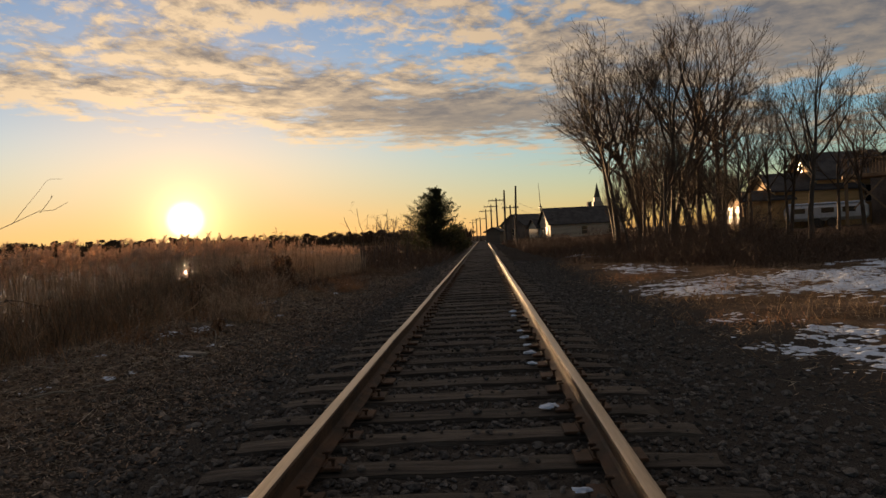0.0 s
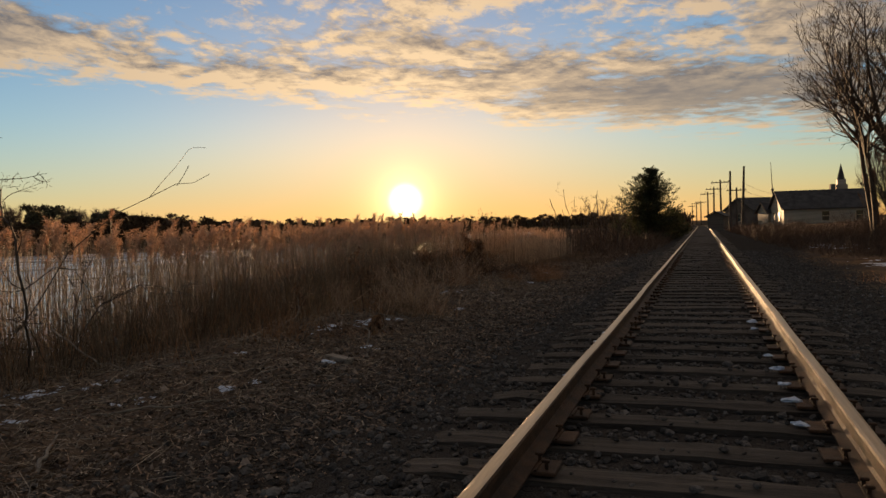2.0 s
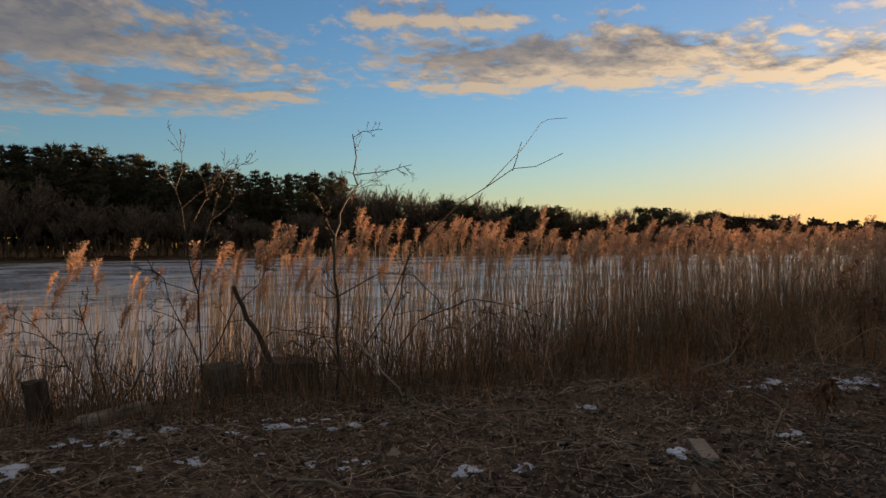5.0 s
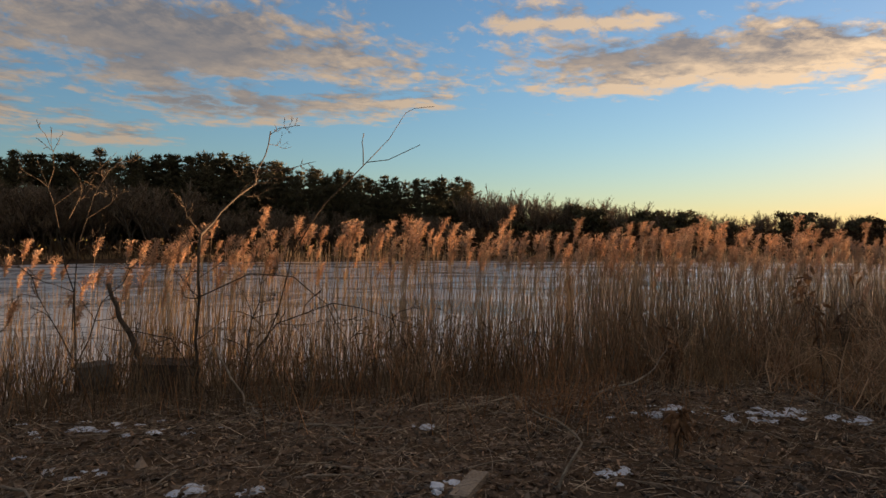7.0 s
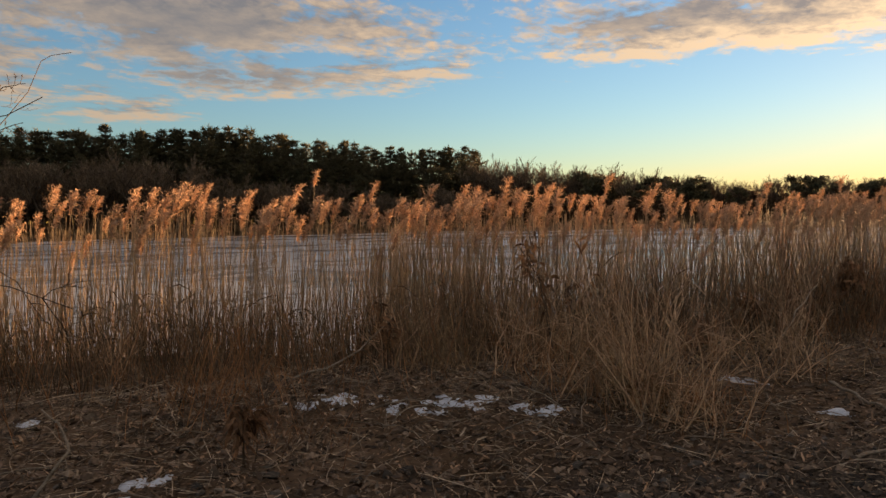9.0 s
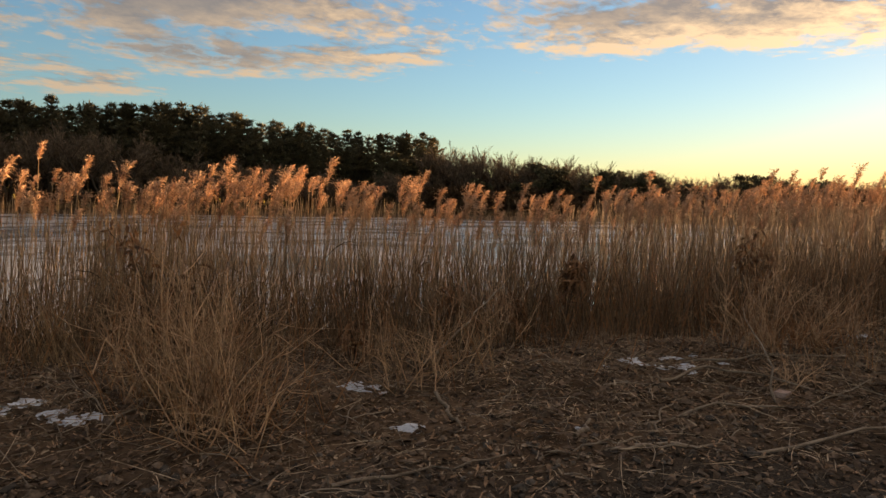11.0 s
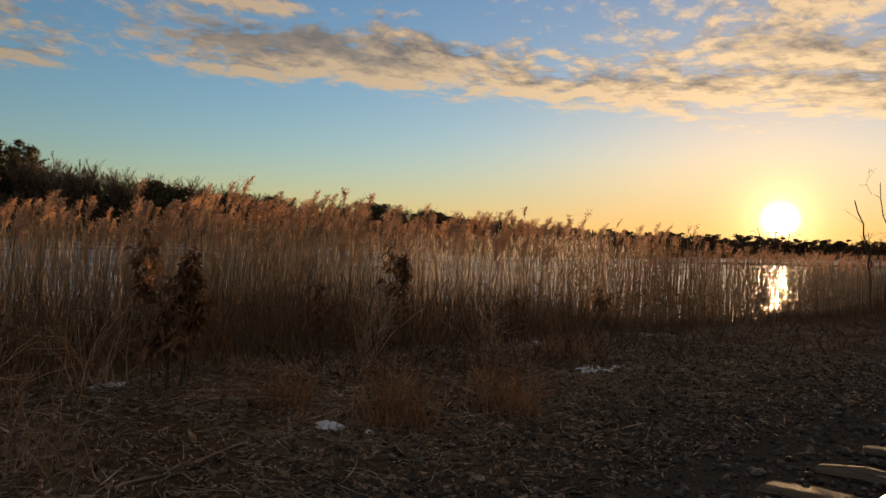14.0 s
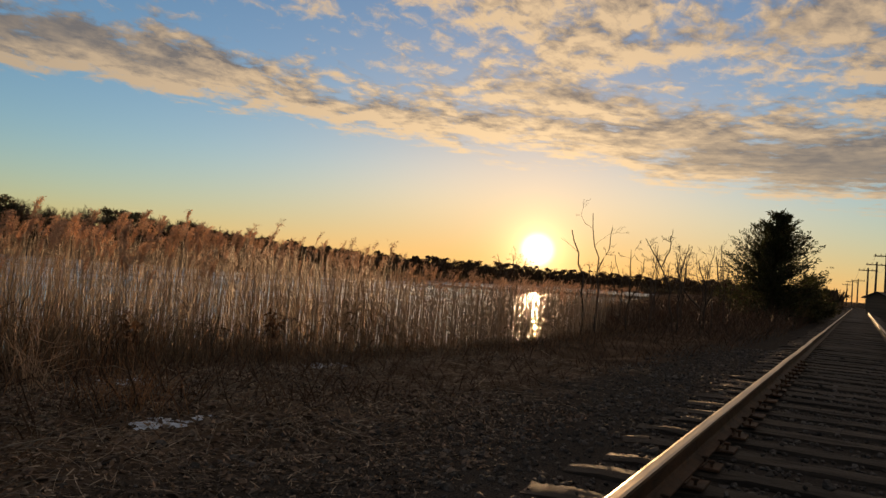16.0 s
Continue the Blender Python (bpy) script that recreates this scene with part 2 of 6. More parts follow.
M = {
    "soil": material("dark_soil_and_litter", (0.073, 0.051, 0.036), (0.195, 0.139, 0.100), 1.3, 0.95, 0.9, fine=38, spec=0.0),
    "ballast": material("ballast_stone", (0.030, 0.026, 0.023), (0.12, 0.105, 0.093), 9, 0.9, 0.5, fine=80, vary=0.5),
    "tie": material("weathered_tie_wood", (0.025, 0.019, 0.015), (0.090, 0.070, 0.054), 4, 0.8, 0.7, fine=45, stretch=(0.35, 6, 6), vary=0.35),
    "steel": material("worn_rail_steel", (0.36, 0.275, 0.19), (0.53, 0.415, 0.30), 3, 0.44, 0.05, metal=1.0, fine=30, stretch=(8, 0.3, 8), vary=0.03),
    "rust": material("rusty_steel", (0.036, 0.02, 0.012), (0.105, 0.052, 0.027), 6, 0.7, 0.4, metal=0.2, fine=90),
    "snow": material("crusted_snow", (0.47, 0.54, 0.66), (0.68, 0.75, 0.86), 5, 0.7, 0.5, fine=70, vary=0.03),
    "stem": material("dead_reed_stem", (0.225, 0.155, 0.099), (0.50, 0.372, 0.25), 4, 0.7, 0.0, fine=40, vary=0.45, spec=0.12),
    "plume": material("dead_reed_plume", (0.38, 0.235, 0.155), (0.66, 0.44, 0.305), 8, 0.95, 0.0, fine=60, vary=0.3, through=0.1, spec=0.05),
    "straw": material("dead_grass_blade", (0.155, 0.10, 0.055), (0.42, 0.29, 0.175), 5, 0.8, 0.0, fine=40, vary=0.45, through=0.14),
    "litter": material("weathered_straw", (0.102, 0.075, 0.054), (0.409, 0.323, 0.239), 5, 0.85, 0.0, fine=40, vary=0.75, through=0.05),
    # brown dead grass, its colour deepened to paint in shade low among the reeds
    "thatch": material("dark_shade_toned_grass", (0.079, 0.054, 0.035), (0.242, 0.172, 0.114), 3, 0.9, 0.0, fine=40, vary=0.55, through=0.08, spec=0.1),
    "redstraw": material("rust_brown_grass_blade", (0.18, 0.08, 0.036), (0.42, 0.22, 0.11), 5, 0.8, 0.0, fine=40, vary=0.35, through=0.16),
    "leaf": material("withered_brown_leaf", (0.10, 0.054, 0.031), (0.30, 0.165, 0.092), 9, 0.75, 0.1, fine=60, vary=0.5, through=0.38),
    "curl": material("dark_curled_leaf", (0.047, 0.031, 0.023), (0.177, 0.121, 0.085), 9, 0.8, 0.0, fine=60, vary=0.6, through=0.05),
    "clod": material("brown_gravel_and_clods", (0.060, 0.045, 0.035), (0.214, 0.162, 0.125), 9, 0.95, 0.3, fine=60, vary=0.65, spec=0.1),
    "deadleaf": material("faded_leaf_scrap", (0.093, 0.056, 0.035), (0.335, 0.217, 0.142), 9, 0.85, 0.0, fine=60, vary=0.75, through=0.05),
    "bark": material("grey_brown_bark", (0.035, 0.026, 0.020), (0.10, 0.075, 0.057), 7, 0.9, 0.6, fine=50, stretch=(1, 1, 0.3), vary=0.2),
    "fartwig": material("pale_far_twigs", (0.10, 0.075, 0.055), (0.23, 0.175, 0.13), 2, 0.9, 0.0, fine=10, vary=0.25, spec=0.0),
    "twig": material("bare_twig_bark", (0.036, 0.025, 0.018), (0.10, 0.068, 0.046), 7, 0.85, 0.0, fine=50, vary=0.25),
    "shrub": material("reddish_shrub_twig", (0.32, 0.195, 0.12), (0.60, 0.41, 0.27), 5, 0.8, 0.0, fine=50, vary=0.4),
    "brush": material("thicket_twig_bark", (0.05, 0.028, 0.018), (0.13, 0.075, 0.045), 5, 0.85, 0.0, fine=50, vary=0.3),
    "needle": material("pine_needle", (0.048, 0.046, 0.027), (0.125, 0.110, 0.062), 0.7, 0.8, 0.0, fine=5, vary=0.35, through=0.15),
    "cedar": material("red_cedar_foliage", (0.018, 0.024, 0.010), (0.055, 0.058, 0.025), 2, 0.8, 0.0, fine=14, vary=0.4, through=0.2),
    "scrub": material("far_scrub_twig", (0.05, 0.032, 0.02), (0.12, 0.08, 0.05), 0.6, 0.9, 0.0, fine=4, vary=0.35, spec=0.0),
    "marsh": material("tan_marsh_grass", (0.10, 0.065, 0.036), (0.21, 0.14, 0.08), 0.3, 0.9, 0.0, fine=3, vary=0.35, spec=0.0),
    "concrete": material("weathered_concrete", (0.07, 0.062, 0.055), (0.18, 0.165, 0.15), 7, 0.95, 0.8, fine=60),
    "stone": material("pale_pink_stone", (0.24, 0.17, 0.15), (0.40, 0.31, 0.28), 9, 0.9, 0.4, fine=60),
    "wood": material("split_grey_wood", (0.14, 0.11, 0.085), (0.36, 0.30, 0.24), 5, 0.85, 0.6, fine=70, stretch=(1, 1, 4)),
    "siding": material("pale_clapboard", (0.26, 0.215, 0.165), (0.36, 0.305, 0.24), 1.0, 0.75, 0.2, fine=9, stretch=(0.2, 0.2, 5)),
    "greyside": material("weathered_grey_clapboard", (0.085, 0.068, 0.052), (0.14, 0.115, 0.09), 1.0, 0.8, 0.2, fine=9, stretch=(0.2, 0.2, 5)),
    "yellowside": material("ochre_clapboard", (0.34, 0.205, 0.085), (0.47, 0.30, 0.135), 1.0, 0.8, 0.2, fine=9, stretch=(0.2, 0.2, 5)),
    "darkside": material("brown_shingle_wall", (0.07, 0.05, 0.04), (0.15, 0.11, 0.085), 1.0, 0.85, 0.3, fine=9),
    "roof": material("asphalt_shingle_roof", (0.028, 0.026, 0.027), (0.07, 0.064, 0.062), 1.2, 0.9, 0.3, fine=12),
    "trim": material("weathered_cream_trim", (0.30, 0.24, 0.17), (0.42, 0.35, 0.26), 3, 0.6, 0.1, fine=20),
    "camper": material("dull_white_sheet_metal", (0.46, 0.47, 0.50), (0.62, 0.63, 0.66), 2, 0.55, 0.1, fine=14),
    "deck": material("deck_lumber", (0.13, 0.085, 0.05), (0.26, 0.18, 0.11), 2, 0.8, 0.3, fine=20),
    "pole": material("creosoted_pole_wood", (0.035, 0.026, 0.02), (0.10, 0.078, 0.06), 3, 0.85, 0.4, fine=30, stretch=(1, 1, 0.2)),
    "wire": material("black_cable", (0.02, 0.02, 0.02), (0.04, 0.04, 0.04), 3, 0.6, 0.0),
    "glass": material("dark_window_glass", (0.02, 0.022, 0.025), (0.035, 0.038, 0.04), 1, 0.12, 0.0, spec=0.6),
}


def pond_material():
    m = bpy.data.materials.new("thin_grey_ice")
    m.use_nodes = True
    net = Net(m.node_tree)
    b = net.tree.nodes["Principled BSDF"]
    pos = net.node("ShaderNodeNewGeometry").outputs["Position"]
    big, small = net.noise(pos, 0.12, 5, 0.6, 0.6), net.noise(pos, 2.2, 4)
    f = net.step(net.math("ADD", net.math("MULTIPLY", big, 0.75), net.math("MULTIPLY", small, 0.25)), 0.36, 0.66)
    net.put(b.inputs["Base Color"], net.mix(f, (0.24, 0.25, 0.275), (0.50, 0.51, 0.54)))
    net.put(b.inputs["Roughness"], net.math("ADD", net.math("MULTIPLY", f, 0.24), 0.16))
    b.inputs["IOR"].default_value = 1.31
    bp = net.node("ShaderNodeBump")
    bp.inputs["Strength"].default_value, bp.inputs["Distance"].default_value = 0.3, 0.05
    mp = net.node("ShaderNodeMapping")
    mp.inputs["Scale"].default_value = (1.0, 2.2, 1)
    net.link(pos, mp.inputs[0])
    net.put(bp.inputs["Height"], net.noise(mp.outputs[0], 3.0, 4))
    net.link(bp.outputs[0], b.inputs["Normal"])
    return m


M["ice"] = pond_material()


def ground_material():
    """Soil and dead litter, grey ballast near the track, tan marsh far off."""
    m = M["soil"].copy()
    m.name = "ground_soil_gravel_litter"
    net = Net(m.node_tree)
    b = [n for n in net.tree.nodes if n.type == "BSDF_PRINCIPLED"][0]
    soil = b.inputs["Base Color"].links[0].from_socket
    pos = net.node("ShaderNodeNewGeometry").outputs["Position"]
    xyz = net.node("ShaderNodeSeparateXYZ")
    net.link(pos, xyz.inputs[0])
    wob = net.math("MULTIPLY", net.math("SUBTRACT", net.noise(pos, 0.7, 4), 0.5), 2.2)
    side = net.math("ADD", net.math("ABSOLUTE", xyz.outputs[0]), wob)
    side = net.math("SUBTRACT", side, net.step(xyz.outputs[0], 0.0, 1.0, 0.0, 0.9))
    near = net.step(side, 2.1, 3.3, 1.0, 0.0)
    cell = net.node("ShaderNodeTexVoronoi")
    cell.inputs["Scale"].default_value = 26
    net.link(pos, cell.inputs["Vector"])
    grit = net.mix(net.math("FRACT", net.math("MULTIPLY", cell.outputs["Distance"], 3.0)), (0.025, 0.022, 0.020), (0.085, 0.075, 0.066))
    tan_f = net.math("MULTIPLY", net.step(net.noise(pos, 0.9, 6, 0.65), 0.45, 0.62), 0.7)
    soil2 = net.mix(tan_f, soil, (0.078, 0.052, 0.033))
    net.put(b.inputs["Base Color"], net.mix(near, soil2, grit))
    return m


M["ground"] = ground_material()


# ---- mesh helpers ----
R = np.random.default_rng(7)


def waves(x, y, scale, seed, octaves=5):
    """Smooth noise of about -1 to 1 over the plan."""
    r = np.random.default_rng(seed)
    total, amp = 0.0, 1.0
    for k in range(octaves):
        for _ in range(3):
            a, ph = r.uniform(0, 2 * pi), r.uniform(0, 2 * pi)
            f = 2.0 ** k / scale * r.uniform(0.8, 1.25)
            total = total + amp * np.sin((x * cos(a) + y * sin(a)) * f * 2 * pi + ph + 1.3 * np.sin((x * sin(a) - y * cos(a)) * f * 3.1))
        amp *= 0.5
    return total / 3.6


def to_mesh(name, chunks, mats, smooth=False):
    """One mesh out of chunks (vertices, faces, material index); faces of 3 or 4 corners."""
    me = bpy.data.meshes.new(name)
    vs, loops, starts, mi, base, at = [], [], [], [], 0, 0
    for v, f, k in chunks:
        v, f = np.asarray(v, float).reshape(-1, 3), np.asarray(f, int)
        if not len(f):
            continue
        vs.append(v)
        loops.append((f + base).ravel())
        starts.append(at + np.arange(len(f)) * f.shape[1])
        mi.append(np.full(len(f), k))
        at += f.size
        base += len(v)
    v, lo, st, mi = np.concatenate(vs), np.concatenate(loops), np.concatenate(starts), np.concatenate(mi)
    me.vertices.add(len(v))
    me.vertices.foreach_set("co", v.ravel())
    me.loops.add(len(lo))
    me.loops.foreach_set("vertex_index", lo)
    me.polygons.add(len(st))
    me.polygons.foreach_set("loop_start", st)
    me.polygons.foreach_set("material_index", mi)
    me.polygons.foreach_set("use_smooth", np.full(len(st), smooth))
    for m in mats:
        me.materials.append(m)
    me.update(calc_edges=True)
    return me


def unit(v):
    return v / np.maximum(np.linalg.norm(v, axis=-1, keepdims=True), 1e-9)


def tubes(paths, radii, sides=3):
    p, r = np.asarray(paths, float), np.asarray(radii, float)
    n, k, _ = p.shape
    t = unit(np.gradient(p, axis=1))
    ref = np.where(np.abs(t[..., 2:3]) > 0.9, np.array([1.0, 0, 0]), np.array([0, 0, 1.0]))
    u = unit(np.cross(t, ref))
    w = np.cross(t, u)
    a = np.arange(sides) * 2 * pi / sides
    ring = u[:, :, None] * np.cos(a)[None, None, :, None] + w[:, :, None] * np.sin(a)[None, None, :, None]
    v = p[:, :, None] + ring * r[:, :, None, None]
    i = np.arange(n)[:, None, None] * k * sides + np.arange(k - 1)[None, :, None] * sides
    s, s2 = np.arange(sides), (np.arange(sides) + 1) % sides
    f = np.stack([i + s, i + s2, i + sides + s2, i + sides + s], -1).reshape(-1, 4)
    return v.reshape(-1, 3), f


def ribbons(paths, widths, across=None):
    """Flat blades along paths; across: the way each blade is wide."""
    p, r = np.asarray(paths, float), np.asarray(widths, float)
    n, k, _ = p.shape
    t = unit(np.gradient(p, axis=1))
    if across is None:
        across = unit(R.normal(size=(n, 3)))
    u = unit(np.cross(t, across[:, None]))
    v = np.stack([p - u * r[..., None] / 2, p + u * r[..., None] / 2], 2)
    i = np.arange(n)[:, None] * k * 2 + np.arange(k - 1)[None] * 2
    f = np.stack([i, i + 1, i + 3, i + 2], -1).reshape(-1, 4)
    return v.reshape(-1, 3), f


def bent(base, way, length, sag, k=4):
    """Paths from base along way, bending downwards by sag times their length."""
    s = np.linspace(0, 1, k)[None, :, None]
    p = base[:, None] + way[:, None] * length[:, None, None] * s
    p[..., 2] -= (sag * length)[:, None] * s[..., 0] ** 2
    return p


def part(name, mesh, parent=None, label="", mats=None):
    """Links a mesh, or a bmesh with its material, as one object under parent."""
    if isinstance(mesh, bmesh.types.BMesh):
        me = bpy.data.meshes.new(name)
        mesh.to_mesh(me)
        mesh.free()
        for m in mats or ():
            me.materials.append(m)
        mesh = me
    ob = new(name, mesh)
    if parent:
        ob.parent = parent
    if label:
        ob["label"] = label
    return ob


def box(bm, lo, hi, bevel=0.0, m=None):
    lo, hi = Vector(lo), Vector(hi)
    r = bmesh.ops.create_cube(bm, size=1.0, matrix=Matrix.Translation((lo + hi) / 2) @ Matrix.Diagonal((*(hi - lo), 1)))
    if bevel:
        es = list({e for v in r["verts"] for e in v.link_edges})
        b = bmesh.ops.bevel(bm, geom=es, offset=bevel, segments=1, affect="EDGES")
    return bm


def boxed(name, lo, hi, mat, parent, bevel=0.0, label=""):
    bm = bmesh.new()
    box(bm, lo, hi, bevel)
    return part(name, bm, parent, label, [mat])


# ---- ground ----
def bank(y):
    """Where the bank drops to the pond: x by y."""
    return np.interp(y, [-40, 0, 4, 8, 14, 18, 20, 23, 26, 30, 36, 50, 80, 140, 300], [-7.0, -5.7, -5.6, -5.6, -5.9, -6.0, -5.8, -5.2, -5.0, -5.4, -7.0, -11.5, -16, -30, -60])


SHORE_AZ = [4, 8, 15, 22, 27, 31, 36, 45, 55, 65, 75, 90, 105, 125, 150]
SHORE_D = [130, 190, 205, 185, 145, 115, 98, 98, 104, 110, 111, 110, 112, 105, 70]


def shore(az):
    return np.interp(az, SHORE_AZ, SHORE_D)


def height(x, y):
    x, y = np.asarray(x, float), np.asarray(y, float)
    r, az = np.hypot(x, y - 6), np.degrees(np.arctan2(-x, y - 6))
    side = np.abs(x)
    land = np.interp(side, [0, 1.4, 2.0, 3.0, 5, 9, 13, 20, 30, 60], [-0.035, -0.035, -0.06, -0.05, 0.0, 0.08, 0.28, 0.45, 0.65, 1.0])
    land = np.where(x < 0, np.interp(-x, [0, 1.4, 2.0, 3.0, 4.2, 5, 40], [-0.035, -0.035, -0.06, -0.01, 0.08, 0.06, 0.1]), land)
    land = land + waves(x, y, 3.0, 3) * 0.035 * np.clip((side - 1.4) / 1.5, 0, 1) + waves(x, y, 40, 5) * 0.2 * np.clip((r - 25) / 40, 0, 1)
    land = land - 0.006 * np.clip(y - 14, 0, 20) * np.clip((-x - 1.5) / 2, 0, 1)
    land = land - 0.14 * np.interp(y, [16, 20, 32, 42], [0, 1, 1, 0]) * np.clip((-x - 2.2) / 1.5, 0, 1)
    wet = np.clip((bank(y) + 0.25 * waves(x, y, 2.5, 9) - x) / 1.3, 0, 1) * np.clip((shore(az) - r) / 5, 0, 1) * (az > 2) * (az < 150)
    wet = wet * wet * (3 - 2 * wet)
    return land * (1 - wet) - 1.3 * wet


def build_ground():
    def axis(lo, a, b, hi, fine):
        mid = np.arange(a, b + 1e-6, fine)
        down = a - np.cumsum(fine * 1.22 ** np.arange(1, 60))
        up = b + np.cumsum(fine * 1.22 ** np.arange(1, 60))
        return np.concatenate([[lo], down[down > lo][::-1], mid, up[up < hi], [hi]])
    xs, ys = axis(-3500, -8, 9, 3500, 0.12), axis(-3500, -3, 30, 3500, 0.16)
    gx, gy = np.meshgrid(xs, ys)
    v = np.stack([gx, gy, height(gx, gy)], -1).reshape(-1, 3)
    a = (np.arange(len(ys) - 1)[:, None] * len(xs) + np.arange(len(xs) - 1)[None]).ravel()
    f = np.stack([a, a + 1, a + 1 + len(xs), a + len(xs)], -1)
    g = part("ground", to_mesh("ground", [(v, f, 0)], [M["ground"]], True))
    tagged(g, "dark winter ground of soil, gravel and dead litter", "ground", kind="structure")


build_ground()
WATER = -0.7


def build_pond():
    az = np.radians(np.linspace(0, 155, 90))
    d = np.array([float(shore(a)) for a in np.degrees(az)]) + 12
    rim = np.stack([-np.sin(az) * d, 6 + np.cos(az) * d, np.full(len(az), WATER)], -1)
    ys = np.linspace(150, -60, 60)
    edge = np.stack([bank(ys) + 2.0, ys, np.full(60, WATER)], -1)
    bm = bmesh.new()
    vs = [bm.verts.new(p) for p in np.concatenate([edge[::-1], rim])]
    centre = bm.verts.new((-60, 60, WATER))
    for a, b in zip(vs, vs[1:] + vs[:1]):
        bm.faces.new((centre, a, b))
    bmesh.ops.recalc_face_normals(bm, faces=bm.faces)
    for fc in bm.faces:
        if fc.normal.z < 0:
            fc.normal_flip()
    tagged(part("water", bm, None, "", [M["ice"]]), "frozen pond with thin grey ice mirroring the sky", "pond", kind="structure")


build_pond()


# ---- railway ----
def centre(y):
    return -np.clip(np.asarray(y, float) - 112, 0, None) ** 2 / 700


def build_rail(side, track):
    half = [(0.070, 0.018), (0.070, 0.027), (0.020, 0.045), (0.0085, 0.060), (0.0085, 0.122), (0.034, 0.134), (0.036, 0.160), (0.030, 0.1685), (0.017, 0.1715)]
    prof = np.array([(-x, z) for x, z in half] + [(x, z) for x, z in half[::-1]])
    ys = np.concatenate([np.arange(-9, 72, 1.5), np.arange(72, 200, 2)])
    k = len(prof)
    cx = centre(ys) + side * (0.7525 + 0.004 * np.sin(ys * 0.7 + side) + 0.003 * np.sin(ys * 1.9))
    dz = 0.004 * np.sin(ys * 0.9 + 2 * side)
    v = np.stack([cx[:, None] + prof[None, :, 0], np.repeat(ys[:, None], k, 1), prof[None, :, 1] + dz[:, None]], -1)
    i = np.arange(len(ys) - 1)[:, None] * k
    s = np.arange(k)
    f = np.stack([i + s, i + (s + 1) % k, i + k + (s + 1) % k, i + k + s], -1)
    mats = np.zeros(k, int)
    mats[[7, 8, 9]] = 1
    ch = [(v.reshape(-1, 3), f[:, mats == 0].reshape(-1, 4), 0), (v.reshape(-1, 3), f[:, mats == 1].reshape(-1, 4), 1)]
    part("rail", to_mesh("rail", ch, [M["rust"], M["steel"]]), track, "rusty steel rail with a bright worn head")


def tie_mesh(seed):
    r = np.random.default_rng(seed)
    nx, ny = 14, 4
    L, W = 2.6, 0.225
    x, y = np.linspace(-L / 2, L / 2, nx), np.linspace(-W / 2, W / 2, ny)
    gx, gy = np.meshgrid(x, y)
    edge = np.minimum(W / 2 - np.abs(gy), 0.02) / 0.02
    z = 0.012 * (edge - 1) + r.normal(0, 0.004, gx.shape) - np.clip(np.abs(gx) - 1.15, 0, 1) * r.uniform(0.05, 0.2)
    gx2 = gx + r.normal(0, 0.012, gx.shape)
    gy2 = gy + r.normal(0, 0.006, gx.shape)
    top = np.stack([gx2, gy2, z], -1).reshape(-1, 3)
    a = (np.arange(ny - 1)[:, None] * nx + np.arange(nx - 1)[None]).ravel()
    f = np.stack([a, a + 1, a + 1 + nx, a + nx], -1)
    rim = np.concatenate([np.arange(nx), np.arange(1, ny) * nx + nx - 1, (ny - 1) * nx + np.arange(nx - 2, -1, -1), np.arange(ny - 2, 0, -1) * nx])
    low = top[rim] + np.array([0, 0, -0.14])
    n, b = len(rim), len(top)
    q = np.stack([rim, np.roll(b + np.arange(n), 0), np.roll(b + np.arange(n), -1), np.roll(rim, -1)], -1)
    return to_mesh("tie", [(np.concatenate([top, low]), np.concatenate([f, q]), 0)], [M["tie"]])


TIE_STEP, TIE_AT = 0.521, 1.58


def build_track():
    track = new("railway_track")
    tagged(track, "single railway track with rusty rails on weathered wooden ties", "railway track")
    for side in (-1, 1):
        build_rail(side, track)
    meshes = [tie_mesh(s) for s in range(8)]
    bm = bmesh.new()
    box(bm, (-0.175, -0.095, 0), (0.175, 0.095, 0.019), 0.004)
    for sx in (-0.085, 0.085):
        box(bm, (sx - 0.006, -0.095, 0.019), (sx + 0.006, 0.095, 0.028))
    plate = bpy.data.meshes.new("tie_plate")
    bm.to_mesh(plate)
    bm.free()
    plate.materials.append(M["rust"])
    bm = bmesh.new()
    box(bm, (-0.008, -0.008, 0), (0.008, 0.008, 0.045), 0.001)
    box(bm, (-0.017, -0.014, 0.032), (0.022, 0.014, 0.046), 0.004)
    spike = bpy.data.meshes.new("spike")
    bm.to_mesh(spike)
    bm.free()
    spike.materials.append(M["rust"])
    r = np.random.default_rng(4)
    for i in range(-18, 270):
        y = TIE_AT + i * TIE_STEP + r.normal(0, 0.02)
        t = part("tie", meshes[r.integers(8)], track)
        t.matrix_basis = pose(float(centre(y)) + r.normal(0, 0.045), y, 0.002 + r.normal(0, 0.004), 0, 0, r.normal(0, 0.9) + (180 if r.random() < 0.5 else 0))
        if -3 < y < 26:
            inv = t.matrix_basis.inverted()
            for side in (-1, 1):
                p = part("tie_plate", plate, t)
                p.matrix_basis = inv @ pose(side * 0.7525, y, 0.004)
                for sx, sy in ((-0.078, -0.05), (-0.078, 0.055), (0.078, 0.05), (0.13, -0.05)):
                    if r.random() < 0.85:
                        q = part("spike", spike, t)
                        q.matrix_basis = inv @ pose(side * 0.7525 + sx * 1.0, y + sy, 0.012 + r.uniform(0, 0.014), 0, 0, 180 if sx > 0 else 0)


build_track()


